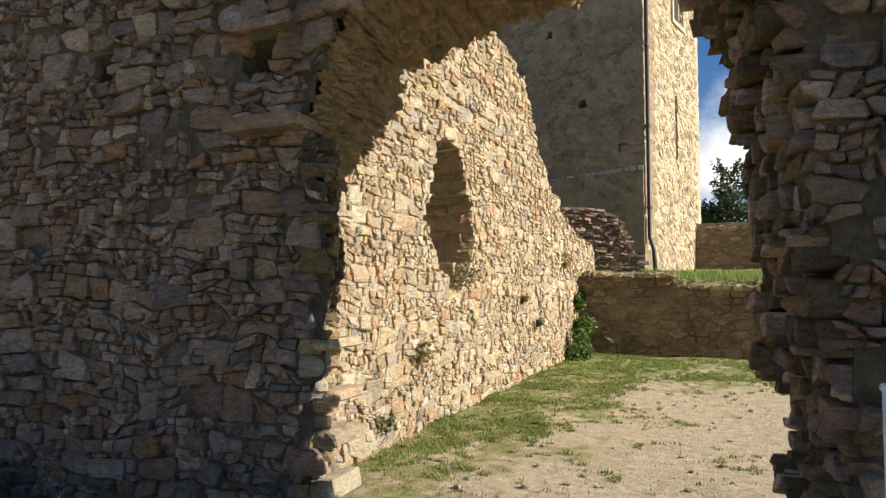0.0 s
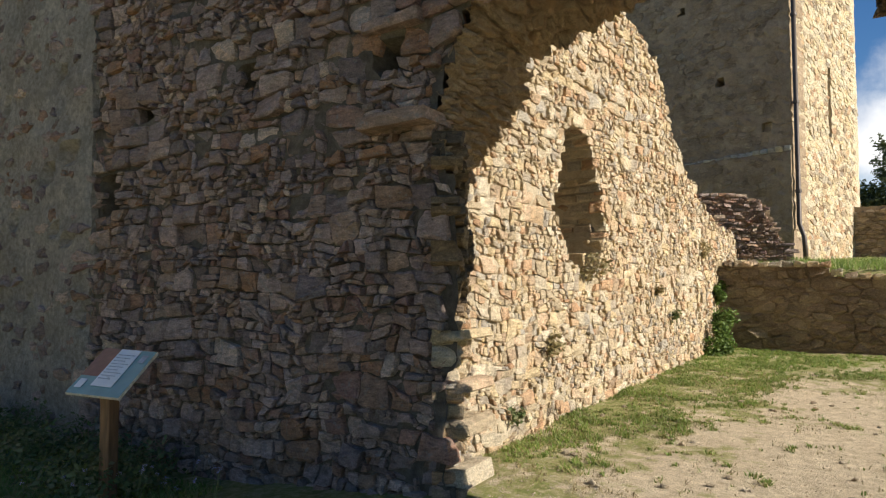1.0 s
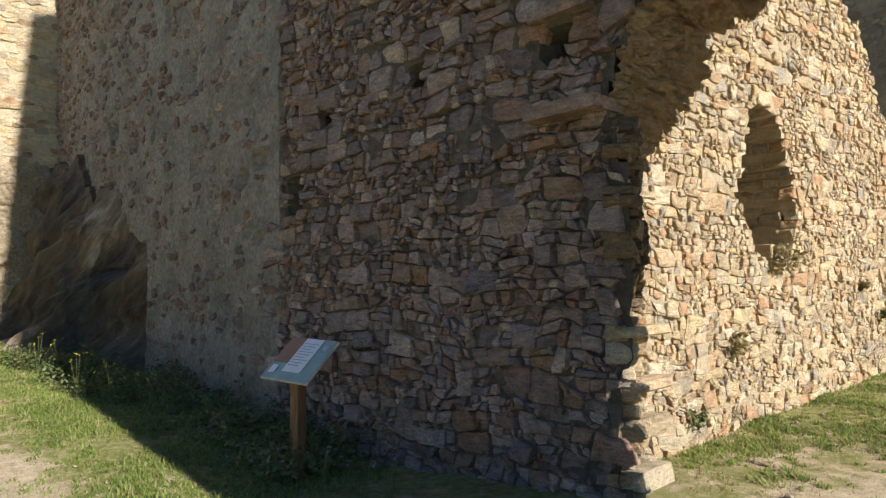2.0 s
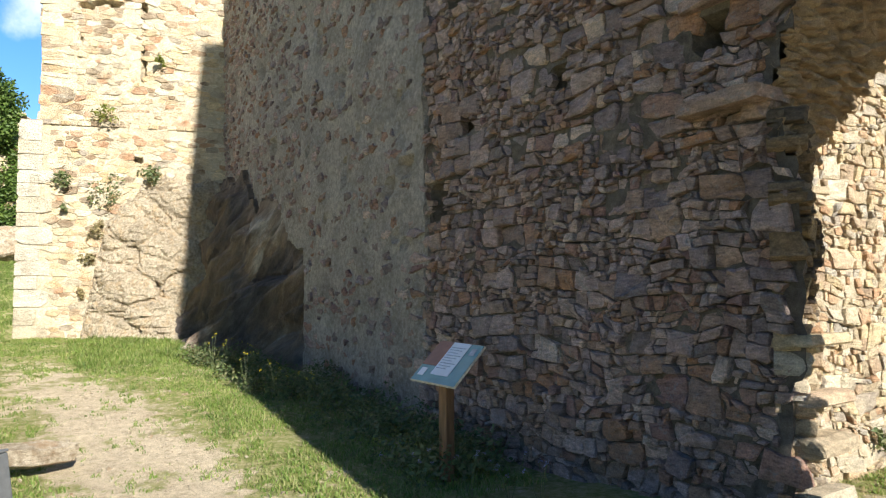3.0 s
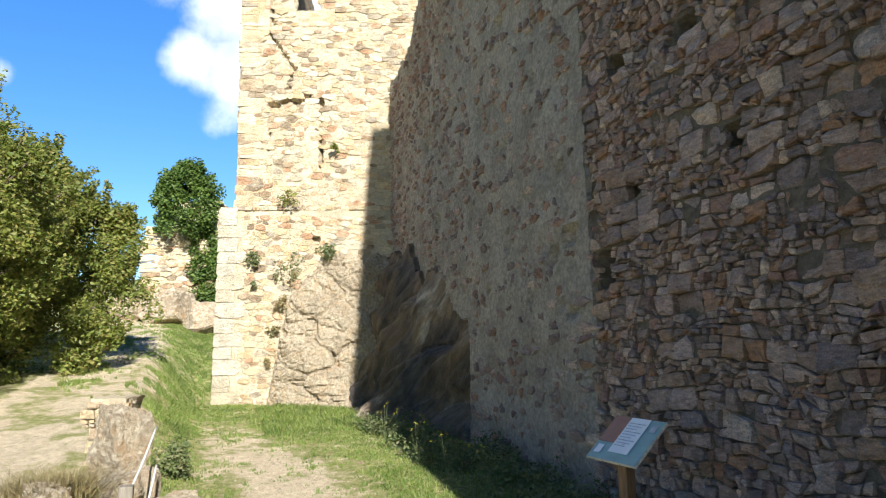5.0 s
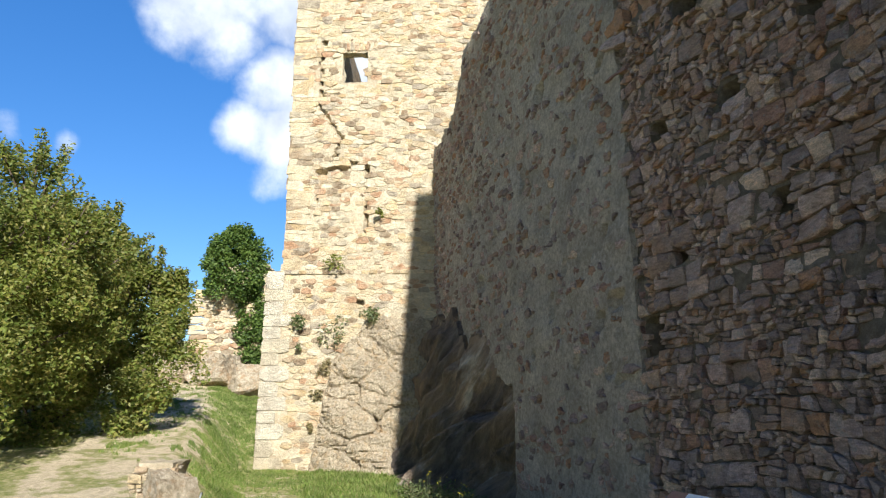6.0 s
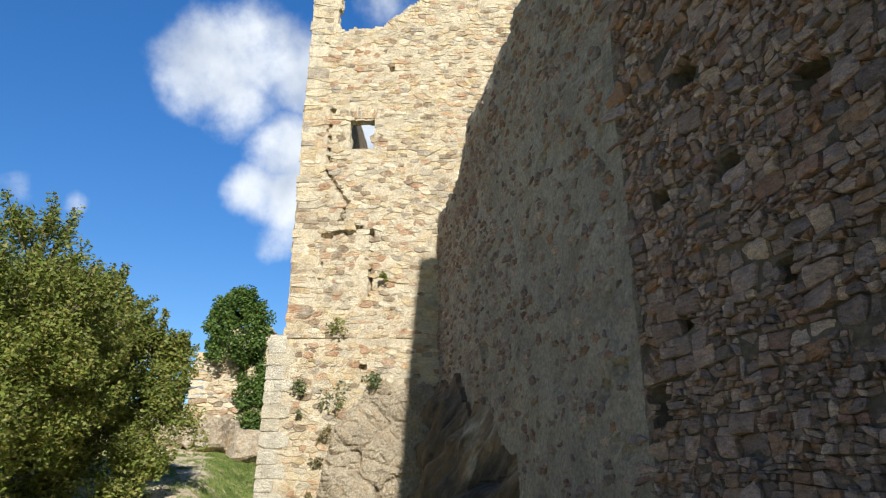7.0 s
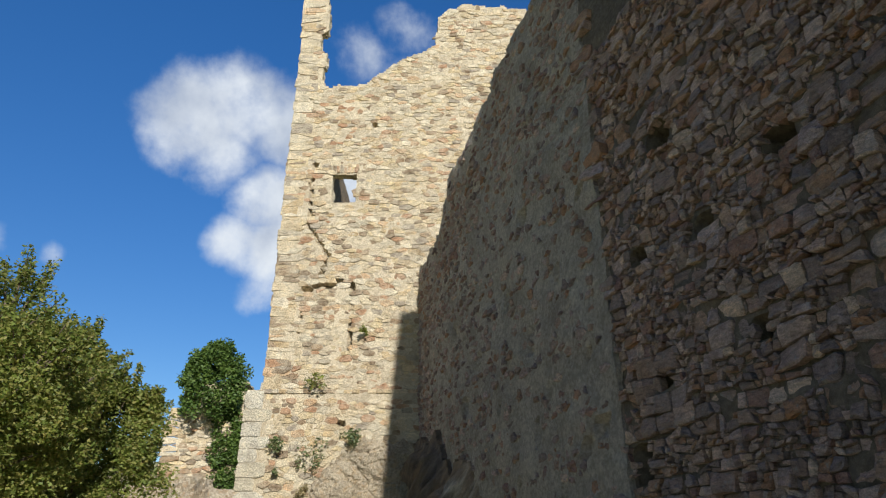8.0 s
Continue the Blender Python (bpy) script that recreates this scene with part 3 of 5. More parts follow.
def build_ground():
    xs = np.unique(np.concatenate([np.linspace(-900, -60, 8), np.linspace(-60, -20, 41), np.linspace(-20, 4, 241), np.linspace(4, 30, 27), np.linspace(30, 900, 8)]).round(3))
    ys = np.unique(np.concatenate([np.linspace(-900, -40, 8), np.linspace(-40, -5, 36), np.linspace(-5, 16, 211), np.linspace(16, 60, 45), np.linspace(60, 900, 8)]).round(3))
    verts = []
    for y in ys:
        for x in xs:
            far = max(0.0, max(abs(x), abs(y)) - 60)
            verts.append((x, y, ground_z(max(-60, min(30, x)), max(-40, min(60, y))) - 0.02 * far))
    w = len(xs)
    faces = [(j * w + i, j * w + i + 1, (j + 1) * w + i + 1, (j + 1) * w + i) for j in range(len(ys) - 1) for i in range(w - 1)]
    m, n, l, bsdf = nodes_of("trodden earth and turf")
    MAT["ground"] = m
    pos = n.new("ShaderNodeNewGeometry").outputs["Position"]
    att = n.new("ShaderNodeAttribute")
    att.attribute_name = "turf"
    big, mid, fine = noise_node(n, l, pos, 1.6, 8, 0.65), noise_node(n, l, pos, 11, 8, 0.7), noise_node(n, l, pos, 90, 5, 0.75)
    soil = ramp_node(n, l, mid, [(0.32, (0.47, 0.375, 0.245)), (0.66, (0.77, 0.65, 0.465))])
    soil = mix_node(n, l, "MULTIPLY", 0.9, soil, ramp_node(n, l, fine, [(0.34, (0.5, 0.46, 0.42)), (0.46, (1.0, 1.0, 1.0)), (0.64, (1.25, 1.25, 1.25))]))
    turf = ramp_node(n, l, mid, [(0.30, (0.16, 0.19, 0.055)), (0.46, (0.27, 0.29, 0.09)), (0.58, (0.43, 0.38, 0.19)), (0.72, (0.58, 0.48, 0.31))])
    s = n.new("ShaderNodeMath")
    s.operation = "ADD"
    l.new(att.outputs["Fac"], s.inputs[0])
    k = n.new("ShaderNodeMapRange")
    k.inputs["From Min"].default_value, k.inputs["From Max"].default_value, k.inputs["To Min"].default_value, k.inputs["To Max"].default_value = 0.36, 0.64, -0.8, 0.8
    mid2 = noise_node(n, l, pos, 5.5, 10, 0.75)
    both = n.new("ShaderNodeMath")
    both.operation = "MULTIPLY_ADD"
    both.inputs[1].default_value = 0.5
    half = n.new("ShaderNodeMath")
    half.operation = "MULTIPLY"
    half.inputs[1].default_value = 0.5
    l.new(mid2, half.inputs[0]), l.new(big, both.inputs[0]), l.new(half.outputs[0], both.inputs[2])
    l.new(both.outputs[0], k.inputs["Value"]), l.new(k.outputs[0], s.inputs[1])
    edge = n.new("ShaderNodeMapRange")
    edge.inputs["From Min"].default_value, edge.inputs["From Max"].default_value = 0.38, 0.62
    l.new(s.outputs[0], edge.inputs["Value"])
    l.new(mix_node(n, l, "MIX", edge.outputs[0], soil, turf), bsdf.inputs["Base Color"])
    bsdf.inputs["Roughness"].default_value = 0.95
    bsdf.inputs["Specular IOR Level"].default_value = 0.15
    h = n.new("ShaderNodeMath")
    h.operation = "ADD"
    l.new(mid, h.inputs[0]), l.new(fine, h.inputs[1])
    bump_node(n, l, bsdf, h.outputs[0], 1.0, 0.035)
    me = mesh_of("ground", verts, faces, "ground", True)
    a = me.attributes.new("turf", "FLOAT", "POINT")
    a.data.foreach_set("value", [turf_at(v[0], v[1]) for v in verts])
    tagged(new("ground", me), "trodden pale earth path with patchy green turf", "ground", kind="structure")


PATH_LINE = [(-14.5, 0.1), (-12, 0.3), (-9, 0.85), (-6, 1.1), (0, 0.7), (30, 0.5)]
TRAIL_LINE = [(-60, -7.6), (-40, -5.4), (-27, -2.9), (-20, -2.25), (-14, -2.1), (-10, -2.1), (-6, -2.4), (30, -2.8)]


def turf_at(x, y):
    """How much grass grows at a place, 0 to 1."""
    if y > 4.2 and x > -2.9:
        if y > 13.8:
            return 0.9
        bare = smooth01(0.1, 2.4, (x + 2.9) - 0.22 * (y - 5))
        return 0.80 - 0.80 * bare * (1 - smooth01(9.0, 11.5, y) * 0.75)
    if x < -60:
        return 0.8
    near = smooth01(0.25, 1.1, abs(y - lerp_table(PATH_LINE, x))) if x > -14.5 else 1.0
    far = smooth01(0.6, 1.35, abs(y - lerp_table(TRAIL_LINE, x)))
    return 0.10 + 0.82 * min(near + 0.6 * smooth01(-10, -14, x), max(far, 0.30))


build_ground()

# ---------------------------------------------------------------- the shaded curtain wall
rng = random.Random(11)
CURTAIN = Plane(0, 4.1, 0)
LEFT_EDGE = [(-0.4, -2.44), (0.26, -2.48), (0.9, -2.48), (1.3, -2.43), (2.3, -2.39), (2.42, -2.50), (2.84, -2.58), (3.2, -2.48), (3.65, -2.28), (3.95, -1.85), (4.15, -1.2), (4.3, 0.2)]
RIGHT_EDGE = [(-0.4, 0.66), (0.55, 0.62), (0.88, 0.68), (1.3, 0.53), (2.03, 0.51), (2.7, 0.42), (3.0, 0.32), (3.25, 0.22), (3.8, 0.02), (6.0, -0.1)]
CURTAIN_TOP = [(-16.6, 8.4), (-14.6, 8.7), (-14.2, 9.0), (-13.4, 9.9), (-11.6, 10.1), (-10.6, 10.5), (-8.5, 10.9), (-6, 11.6), (6, 11.6)]


def in_opening(u, v):
    return u > -0.45 or (v < 4.3 and lerp_table(LEFT_EDGE, v) + 0.05 * wob(u, v, 5, 1) < u)


# small square holes left by scaffolding: u, v, half width, half height
HOLES = [(-4.62, 3.47, 0.10, 0.07), (-3.06, 3.38, 0.11, 0.09), (-5.12, 4.76, 0.13, 0.09), (-3.95, 5.05, 0.15, 0.10), (-6.22, 4.80, 0.12, 0.10), (-6.66, 2.55, 0.14, 0.20), (-6.1, 3.34, 0.12, 0.08), (-5.6, 6.1, 0.18, 0.14)]
PITS = [(-7.35, 2.06, 0.14, 0.06), (-7.6, 2.2, 0.05, 0.09), (-7.3, 3.05, 0.13, 0.06), (-7.75, 2.85, 0.06, 0.10), (-9.2, 3.2, 0.05, 0.2), (-9.25, 4.65, 0.09, 0.24), (-6.98, 1.22, 0.06, 0.09), (-8.1, 1.3, 0.06, 0.10), (-10.6, 3.9, 0.09, 0.1), (-11.6, 5.0, 0.1, 0.1), (-12.4, 4.2, 0.12, 0.12), (-8.5, 2.35, 0.07, 0.06), (-9.9, 2.6, 0.08, 0.09), (-8.7, 3.75, 0.06, 0.10), (-7.5, 4.0, 0.09, 0.05), (-10.2, 5.6, 0.10, 0.12), (-8.2, 5.4, 0.07, 0.11), (-7.4, 6.3, 0.10, 0.07), (-9.3, 6.8, 0.12, 0.12), (-13.2, 5.9, 0.15, 0.15)]


def hole_depth(u, v, holes):
    for a, b, w, h in holes:
        if abs(u - a) < w and abs(v - b) < h:
            return True
    return False


def rubble_zone(u, v):
    return -6.92 + 0.10 * wob(u, v, 1.3, 6) < u < 6


def curtain_solid(u, v):
    if v > lerp_table(CURTAIN_TOP, u) + 0.18 * wob(u, v, 2.0, 3):
        return False
    return not in_opening(u, v)


def curtain_front(u, v):
    d = -0.05
    if hole_depth(u, v, HOLES) or hole_depth(u, v, [(a, b, w * 0.75, h * 0.75) for a, b, w, h in PITS]):
        return -0.34
    d += 0.05 * wob(u, v, 1.1, 21) + 0.028 * smooth01(-0.15, 0.45, wob(u, v, 0.9, 23)) + 0.012 * wob(u, v, 3.3, 25)
    return d


def build_curtain():
    wall = empty("wall_curtain", "shaded rubble stone curtain wall with a broken gateway", "wall", "structure")
    skew = lambda u: -0.46
    vs, fs = slab(CURTAIN, -7.0, 0.3, -0.6, 11.4, 0.075, curtain_solid, 0.95, 0.03, curtain_front, skew, 1.0)
    part("core", vs, fs, "dark_mortar", wall, "rough gap-darkened earthy mortar core")
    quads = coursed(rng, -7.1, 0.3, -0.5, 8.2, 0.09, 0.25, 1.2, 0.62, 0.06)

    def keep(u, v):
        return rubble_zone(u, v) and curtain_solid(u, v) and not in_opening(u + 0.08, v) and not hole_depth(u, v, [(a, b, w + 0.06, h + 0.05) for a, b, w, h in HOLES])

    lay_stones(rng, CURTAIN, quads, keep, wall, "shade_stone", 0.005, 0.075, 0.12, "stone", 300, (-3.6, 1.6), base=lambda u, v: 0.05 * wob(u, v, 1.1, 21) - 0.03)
    # the broken side of the gateway, running back from the face, its upper shade put into darker stone
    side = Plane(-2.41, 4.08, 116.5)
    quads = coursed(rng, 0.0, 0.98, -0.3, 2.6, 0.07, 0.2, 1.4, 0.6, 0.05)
    # dark brown above 1.35 stands in for shade on the upper jamb
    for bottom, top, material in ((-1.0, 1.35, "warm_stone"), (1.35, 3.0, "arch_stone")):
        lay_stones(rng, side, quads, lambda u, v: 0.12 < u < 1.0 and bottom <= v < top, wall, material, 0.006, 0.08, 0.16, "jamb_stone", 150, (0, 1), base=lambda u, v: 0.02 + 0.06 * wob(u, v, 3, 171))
    for u, v, w, h, out in ((-2.45, 0.20, 0.22, 0.16, 0.08), (-2.44, 0.55, 0.26, 0.16, 0.10), (-2.43, 0.85, 0.2, 0.12, 0.08), (-2.49, 1.22, 0.3, 0.1, 0.09)):
        q = [(u - w / 2, v - h / 2), (u + w / 2, v - h / 2 + 0.02), (u + w / 2 - 0.03, v + h / 2), (u - w / 2, v + h / 2 - 0.02)]
        a, b = stone(rng, Plane(0, 4.2, 0), q, 0.006, out, 0.4)
        part("jamb_stone", a, b, "warm_stone", wall)
    # the long slabs of the arch springing
    for u, v, w, h, out in ((-2.86, 2.83, 0.62, 0.14, 0.20), (-2.95, 3.62, 0.55, 0.12, 0.10), (-3.1, 2.62, 0.3, 0.10, 0.08)):
        q = [(u - w / 2, v - h / 2), (u + w / 2, v - h / 2 + 0.02), (u + w / 2, v + h / 2), (u - w / 2, v + h / 2 - 0.03)]
        a, b = stone(rng, CURTAIN, q, 0.006, out, 0.3)
        part("corbel_stone", a, b, "shade_stone", wall)
    # the soffit of the broken arch: rough stones from its front edge down to its lower back edge
    verts, faces = [], []
    front = [(-2.40, 2.40), (-2.60, 2.82), (-2.5, 3.2), (-2.3, 3.65), (-1.9, 3.95), (-1.2, 4.13), (-0.5, 4.2)]
    back = [(-2.84, 2.52), (-2.5, 2.88), (-2.33, 3.10), (-2.25, 3.44), (-1.95, 3.60), (-1.35, 3.76), (-0.55, 3.95)]

    def arch_at(t, k):
        i = min(int(t), len(front) - 2)
        f = t - i
        a = Vector((front[i][0], 4.12, front[i][1])).lerp(Vector((front[i + 1][0], 4.12, front[i + 1][1])), f)
        b = Vector((back[i][0], 5.05, back[i][1])).lerp(Vector((back[i + 1][0], 5.05, back[i + 1][1])), f)
        return a.lerp(b, k)

    nt, nk, last = 220, 60, len(front) - 1
    for i in range(nt + 1):
        for k in range(nk + 1):
            t, f = last * i / nt, k / nk
            p = arch_at(t, f)
            e = min(t, last - 0.01)
            n = (arch_at(min(e + 0.05, last), f) - arch_at(max(e - 0.05, 0), f)).cross(Vector((0, 1, 0))).normalized()
            if n.z > 0.2 or (abs(n.z) <= 0.2 and n.x < 0):
                n = -n
            cell = noise.voronoi(Vector((p.x * 5.5, p.y * 4.0, p.z * 8.0)))[0]
            q = noise.voronoi(Vector((p.x * 13, p.y * 9.0, p.z * 17.0)))[0]
            d = 0.16 * (min(cell[1] - cell[0], 0.45) - 0.12) + 0.11 * min(q[1] - q[0], 0.4) + 0.07 * wob(p.x * 3, p.y * 3 + p.z * 2, 1.0, 201) + 0.02 * wob(p.x * 14, p.z * 14 + p.y * 9, 1.0, 203)
            verts.append(p + n * d)
    faces = [(a * (nk + 1) + b, (a + 1) * (nk + 1) + b, (a + 1) * (nk + 1) + b + 1, a * (nk + 1) + b + 1) for a in range(nt) for b in range(nk)]
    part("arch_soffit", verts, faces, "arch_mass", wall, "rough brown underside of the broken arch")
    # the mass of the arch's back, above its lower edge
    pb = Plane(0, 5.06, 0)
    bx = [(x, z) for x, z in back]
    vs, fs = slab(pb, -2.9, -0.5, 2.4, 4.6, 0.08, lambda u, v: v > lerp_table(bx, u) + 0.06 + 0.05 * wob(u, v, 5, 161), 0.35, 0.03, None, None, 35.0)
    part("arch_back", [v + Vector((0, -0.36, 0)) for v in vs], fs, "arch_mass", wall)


def build_right_wall():
    """The nearer broken wall on the other side of the gateway."""
    wall = empty("wall_gate_end", "dark shaded broken end of a rubble stone wall", "wall", "structure")
    pl = Plane(0, 3.12, 0)
    solid = lambda u, v: u > lerp_table(RIGHT_EDGE, v) + 0.05 * wob(u, v, 5, 2) and v < 6.5
    vs, fs = slab(pl, -0.2, 2.1, -0.4, 6.5, 0.07, lambda u, v: solid(u - 0.08, v), 1.0, 0.03, lambda u, v: -0.035 + 0.05 * wob(u, v, 1.4, 181), lambda u: -0.12, 37.0)
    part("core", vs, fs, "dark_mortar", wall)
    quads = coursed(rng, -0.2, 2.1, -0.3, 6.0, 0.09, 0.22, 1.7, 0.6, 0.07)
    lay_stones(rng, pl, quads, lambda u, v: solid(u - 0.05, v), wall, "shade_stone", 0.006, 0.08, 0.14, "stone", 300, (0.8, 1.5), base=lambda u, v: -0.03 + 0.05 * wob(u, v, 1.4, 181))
    # rough stones in its broken side
    side = Plane(0, 0, 0)
    v = -0.2
    while v < 4.4:
        h, y = rng.uniform(0.04, 0.13), 3.16
        while y < 4.06:
            w = rng.uniform(0.08, 0.24)
            x = lerp_table(RIGHT_EDGE, v + h / 2) - 0.16 * (y + w / 2 - 3.1)
            side = Plane(x + 0.04, y, 90, -1)
            e = rng.uniform(-0.04, 0.04)
            a, b = stone(rng, side, [(0, v + e), (w, v - e), (w, v + h), (0, v + h + e)], 0.004, rng.uniform(0.02, 0.13), 0.25, True, 0.0, 1.0)
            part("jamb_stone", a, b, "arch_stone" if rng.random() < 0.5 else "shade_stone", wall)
            y += w
        v += h


# top edge of the living rock at the wall's foot
ROCK_TOP = [(-16.4, 3.9), (-15, 3.7), (-13.6, 3.35), (-12.4, 2.9), (-11.6, 2.6), (-10.95, 2.3), (-10.82, 1.0), (-10.78, -0.6), (-10.7, -1.0), (-6.0, -1.0)]


def build_plaster():
    wall = empty("wall_plastered", "tall shaded wall with patchy old lime plaster", "wall", "structure")

    def solid(u, v):
        return v < lerp_table(CURTAIN_TOP, u) + 0.16 * wob(u, v, 2.0, 3) and u < -6.9 + 0.10 * wob(u, v, 1.3, 6)

    def front(u, v):
        if hole_depth(u, v, PITS):
            return -0.07
        if u > -13.0 and v < lerp_table(ROCK_TOP, u) - 0.1 + 0.40 * wob(u, v, 1.6, 45):
            return -0.55
        return 0.03 + 0.05 * wob(u, v, 0.8, 41) + 0.02 * wob(u, v, 2.2, 43)

    vs, fs = slab(CURTAIN, -16.6, -6.75, -0.6, 11.4, 0.1, solid, 0.93, 0.03, front, None, 5.0)
    part("plaster", vs, fs, "plaster", wall, "grey-beige old lime plaster")
    quads = rubble(rng, -16.4, -7.0, -0.4, 11, 0.10, 0.24, 1.35)

    def keep(u, v):
        if not solid(u - 0.1, v + 0.15) or v < lerp_table(ROCK_TOP, u - 0.1) + 0.12:
            return False
        bare = 0.42 + 0.35 * wob(u, v, 0.6, 51) + 0.22 * smooth01(4, 9, v) + 0.25 * smooth01(-10, -15, u)
        return rng.random() < bare and not hole_depth(u, v, [(a, b, w + 0.1, h + 0.08) for a, b, w, h in PITS])

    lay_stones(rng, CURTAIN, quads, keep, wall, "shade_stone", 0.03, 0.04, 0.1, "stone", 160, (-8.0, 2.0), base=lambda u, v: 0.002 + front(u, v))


# ---------------------------------------------------------------- the sunlit gable wall behind the gateway
GABLE = Plane(-2.77, 4.95, 85.3)
GABLE_TOP = [(-0.2, 4.2), (1.0, 4.4), (2.0, 4.75), (2.9, 5.22), (3.5, 5.22), (4.4, 5.15), (5.2, 4.88), (5.5, 4.5), (5.8, 4.0), (6.4, 3.65), (7.0, 3.27), (7.8, 2.90), (8.2, 2.78), (10.2, 2.5)]
SLIT_L = [(1.62, 2.5), (1.9, 2.05), (2.4, 1.68), (3.0, 1.90), (3.3, 1.92), (3.45, 2.3)]
SLIT_R = [(1.62, 2.72), (1.9, 2.95), (2.3, 3.1), (2.8, 2.92), (3.2, 2.78), (3.45, 2.4)]


def in_slit(u, v, grow=0.0):
    if not 1.62 - grow < v < 3.42 + grow:
        return False
    return lerp_table(SLIT_L, v) - grow + 0.06 * wob(u, v, 6, 61) < u < lerp_table(SLIT_R, v) + grow + 0.06 * wob(u, v, 6, 63)


def build_gable():
    wall = empty("wall_gable", "sunlit ruined rubble wall with a ragged window opening", "wall", "structure")

    def solid(u, v):
        return v < lerp_table(GABLE_TOP, u) + 0.16 * wob(u, v, 2.2, 71) and not in_slit(u, v)

    vs, fs = slab(GABLE, -0.15, 10.2, -0.4, 5.6, 0.075, solid, 1.1, 0.03, lambda u, v: -0.024 + 0.016 * wob(u, v, 1.6, 73) + 0.010 * wob(u, v, 6.0, 75), None, 9.0)
    part("core", vs, fs, "warm_mortar", wall, "sandy lime mortar core")
    quads = coursed(rng, -0.2, 10.2, -0.2, 5.5, 0.07, 0.19, 1.35, 0.62, 0.05)
    lay_stones(rng, GABLE, quads, lambda u, v: solid(u, v - 0.02) and not in_slit(u, v, 0.04), wall, "warm_stone", 0.004, 0.044, 0.1, "stone", 300, (2.0, 1.8), base=lambda u, v: -0.018, rough=0.9)
    # stones in the far side of the window opening
    verts, faces = [], []
    v = 1.65
    while v < 3.4:
        h = rng.uniform(0.08, 0.18)
        d = 0.0
        while d < 1.0:
            w = rng.uniform(0.15, 0.35)
            p = GABLE.at(lerp_table(SLIT_R, v + h / 2) + 0.03, 0, -d)
            bp = Plane(p.x, p.y, 175.3, -1)
            bp.n = -GABLE.u
            a, b = stone(rng, bp, [(0, v), (w, v), (w, v + h), (0, v + h)], 0.008, 0.08, 0.1)
            k = len(verts)
            verts += a
            faces += [tuple(i + k for i in f) for f in b]
            d += w
        v += h
    tagged(part("reveal_stones", verts, faces, "warm_stone", wall), kind="stuff")


# ---------------------------------------------------------------- the sunlit tower
TOWER = Plane(-17.26, 0.0, 72.8)
TOWER_TOP = [(0.30, 18.15), (1.15, 18.05), (1.22, 14.6), (2.4, 14.65), (3.1, 15.3), (4.4, 16.0), (4.62, 16.1), (4.75, 17.4), (5.6, 17.9), (8.5, 17.5)]
HATCH = (1.90, 10.57, 2.42, 11.44)


def in_hatch(u, v):
    return 1.68 < u < 2.42 and HATCH[1] < v < HATCH[3]


# walled-up doorway: a shallow recess with a broken lintel
BLOCKED = (1.12, 5.8, 2.5, 8.1)
CRACK = [(5.7, 2.52), (6.3, 2.45), (6.9, 2.58), (7.4, 2.5), (8.1, 2.52), (8.35, 1.6), (8.9, 1.75), (9.3, 1.5), (9.7, 1.2), (10.4, 1.15), (11.2, 1.1), (11.8, 1.2)]


def tower_dent(u, v):
    a, b, c, d = BLOCKED
    if a < u < c and abs(v - d + 0.02 - 0.14 * wob(u, 0, 2.6, 81) + (0.12 if u < a + 0.3 else 0.0)) < 0.06 + 0.07 * wob(u, 0, 5.0, 82):
        return -0.26
    if abs(u - a) < 0.05 and b + 0.9 < v < d - 0.1 and wob(u, v, 1.9, 86) > 0.0:
        return -0.10
    if abs(u - (c - 0.02) - 0.06 * wob(u, v, 3, 83)) < 0.05 and b < v < d and wob(u, v, 1.6, 85) > -0.1:
        return -0.20
    if 8.2 < v < 11.9 and abs(u - lerp_table(CRACK, v) - 0.05 * wob(u, v, 5, 87)) < 0.05:
        return -0.14
    for p, q, w, h in ((2.30, 4.46, 0.14, 0.08), (2.9, 13.2, 0.1, 0.07)):
        if abs(u - p) < w and abs(v - q) < h:
            return -0.3
    return 0.0


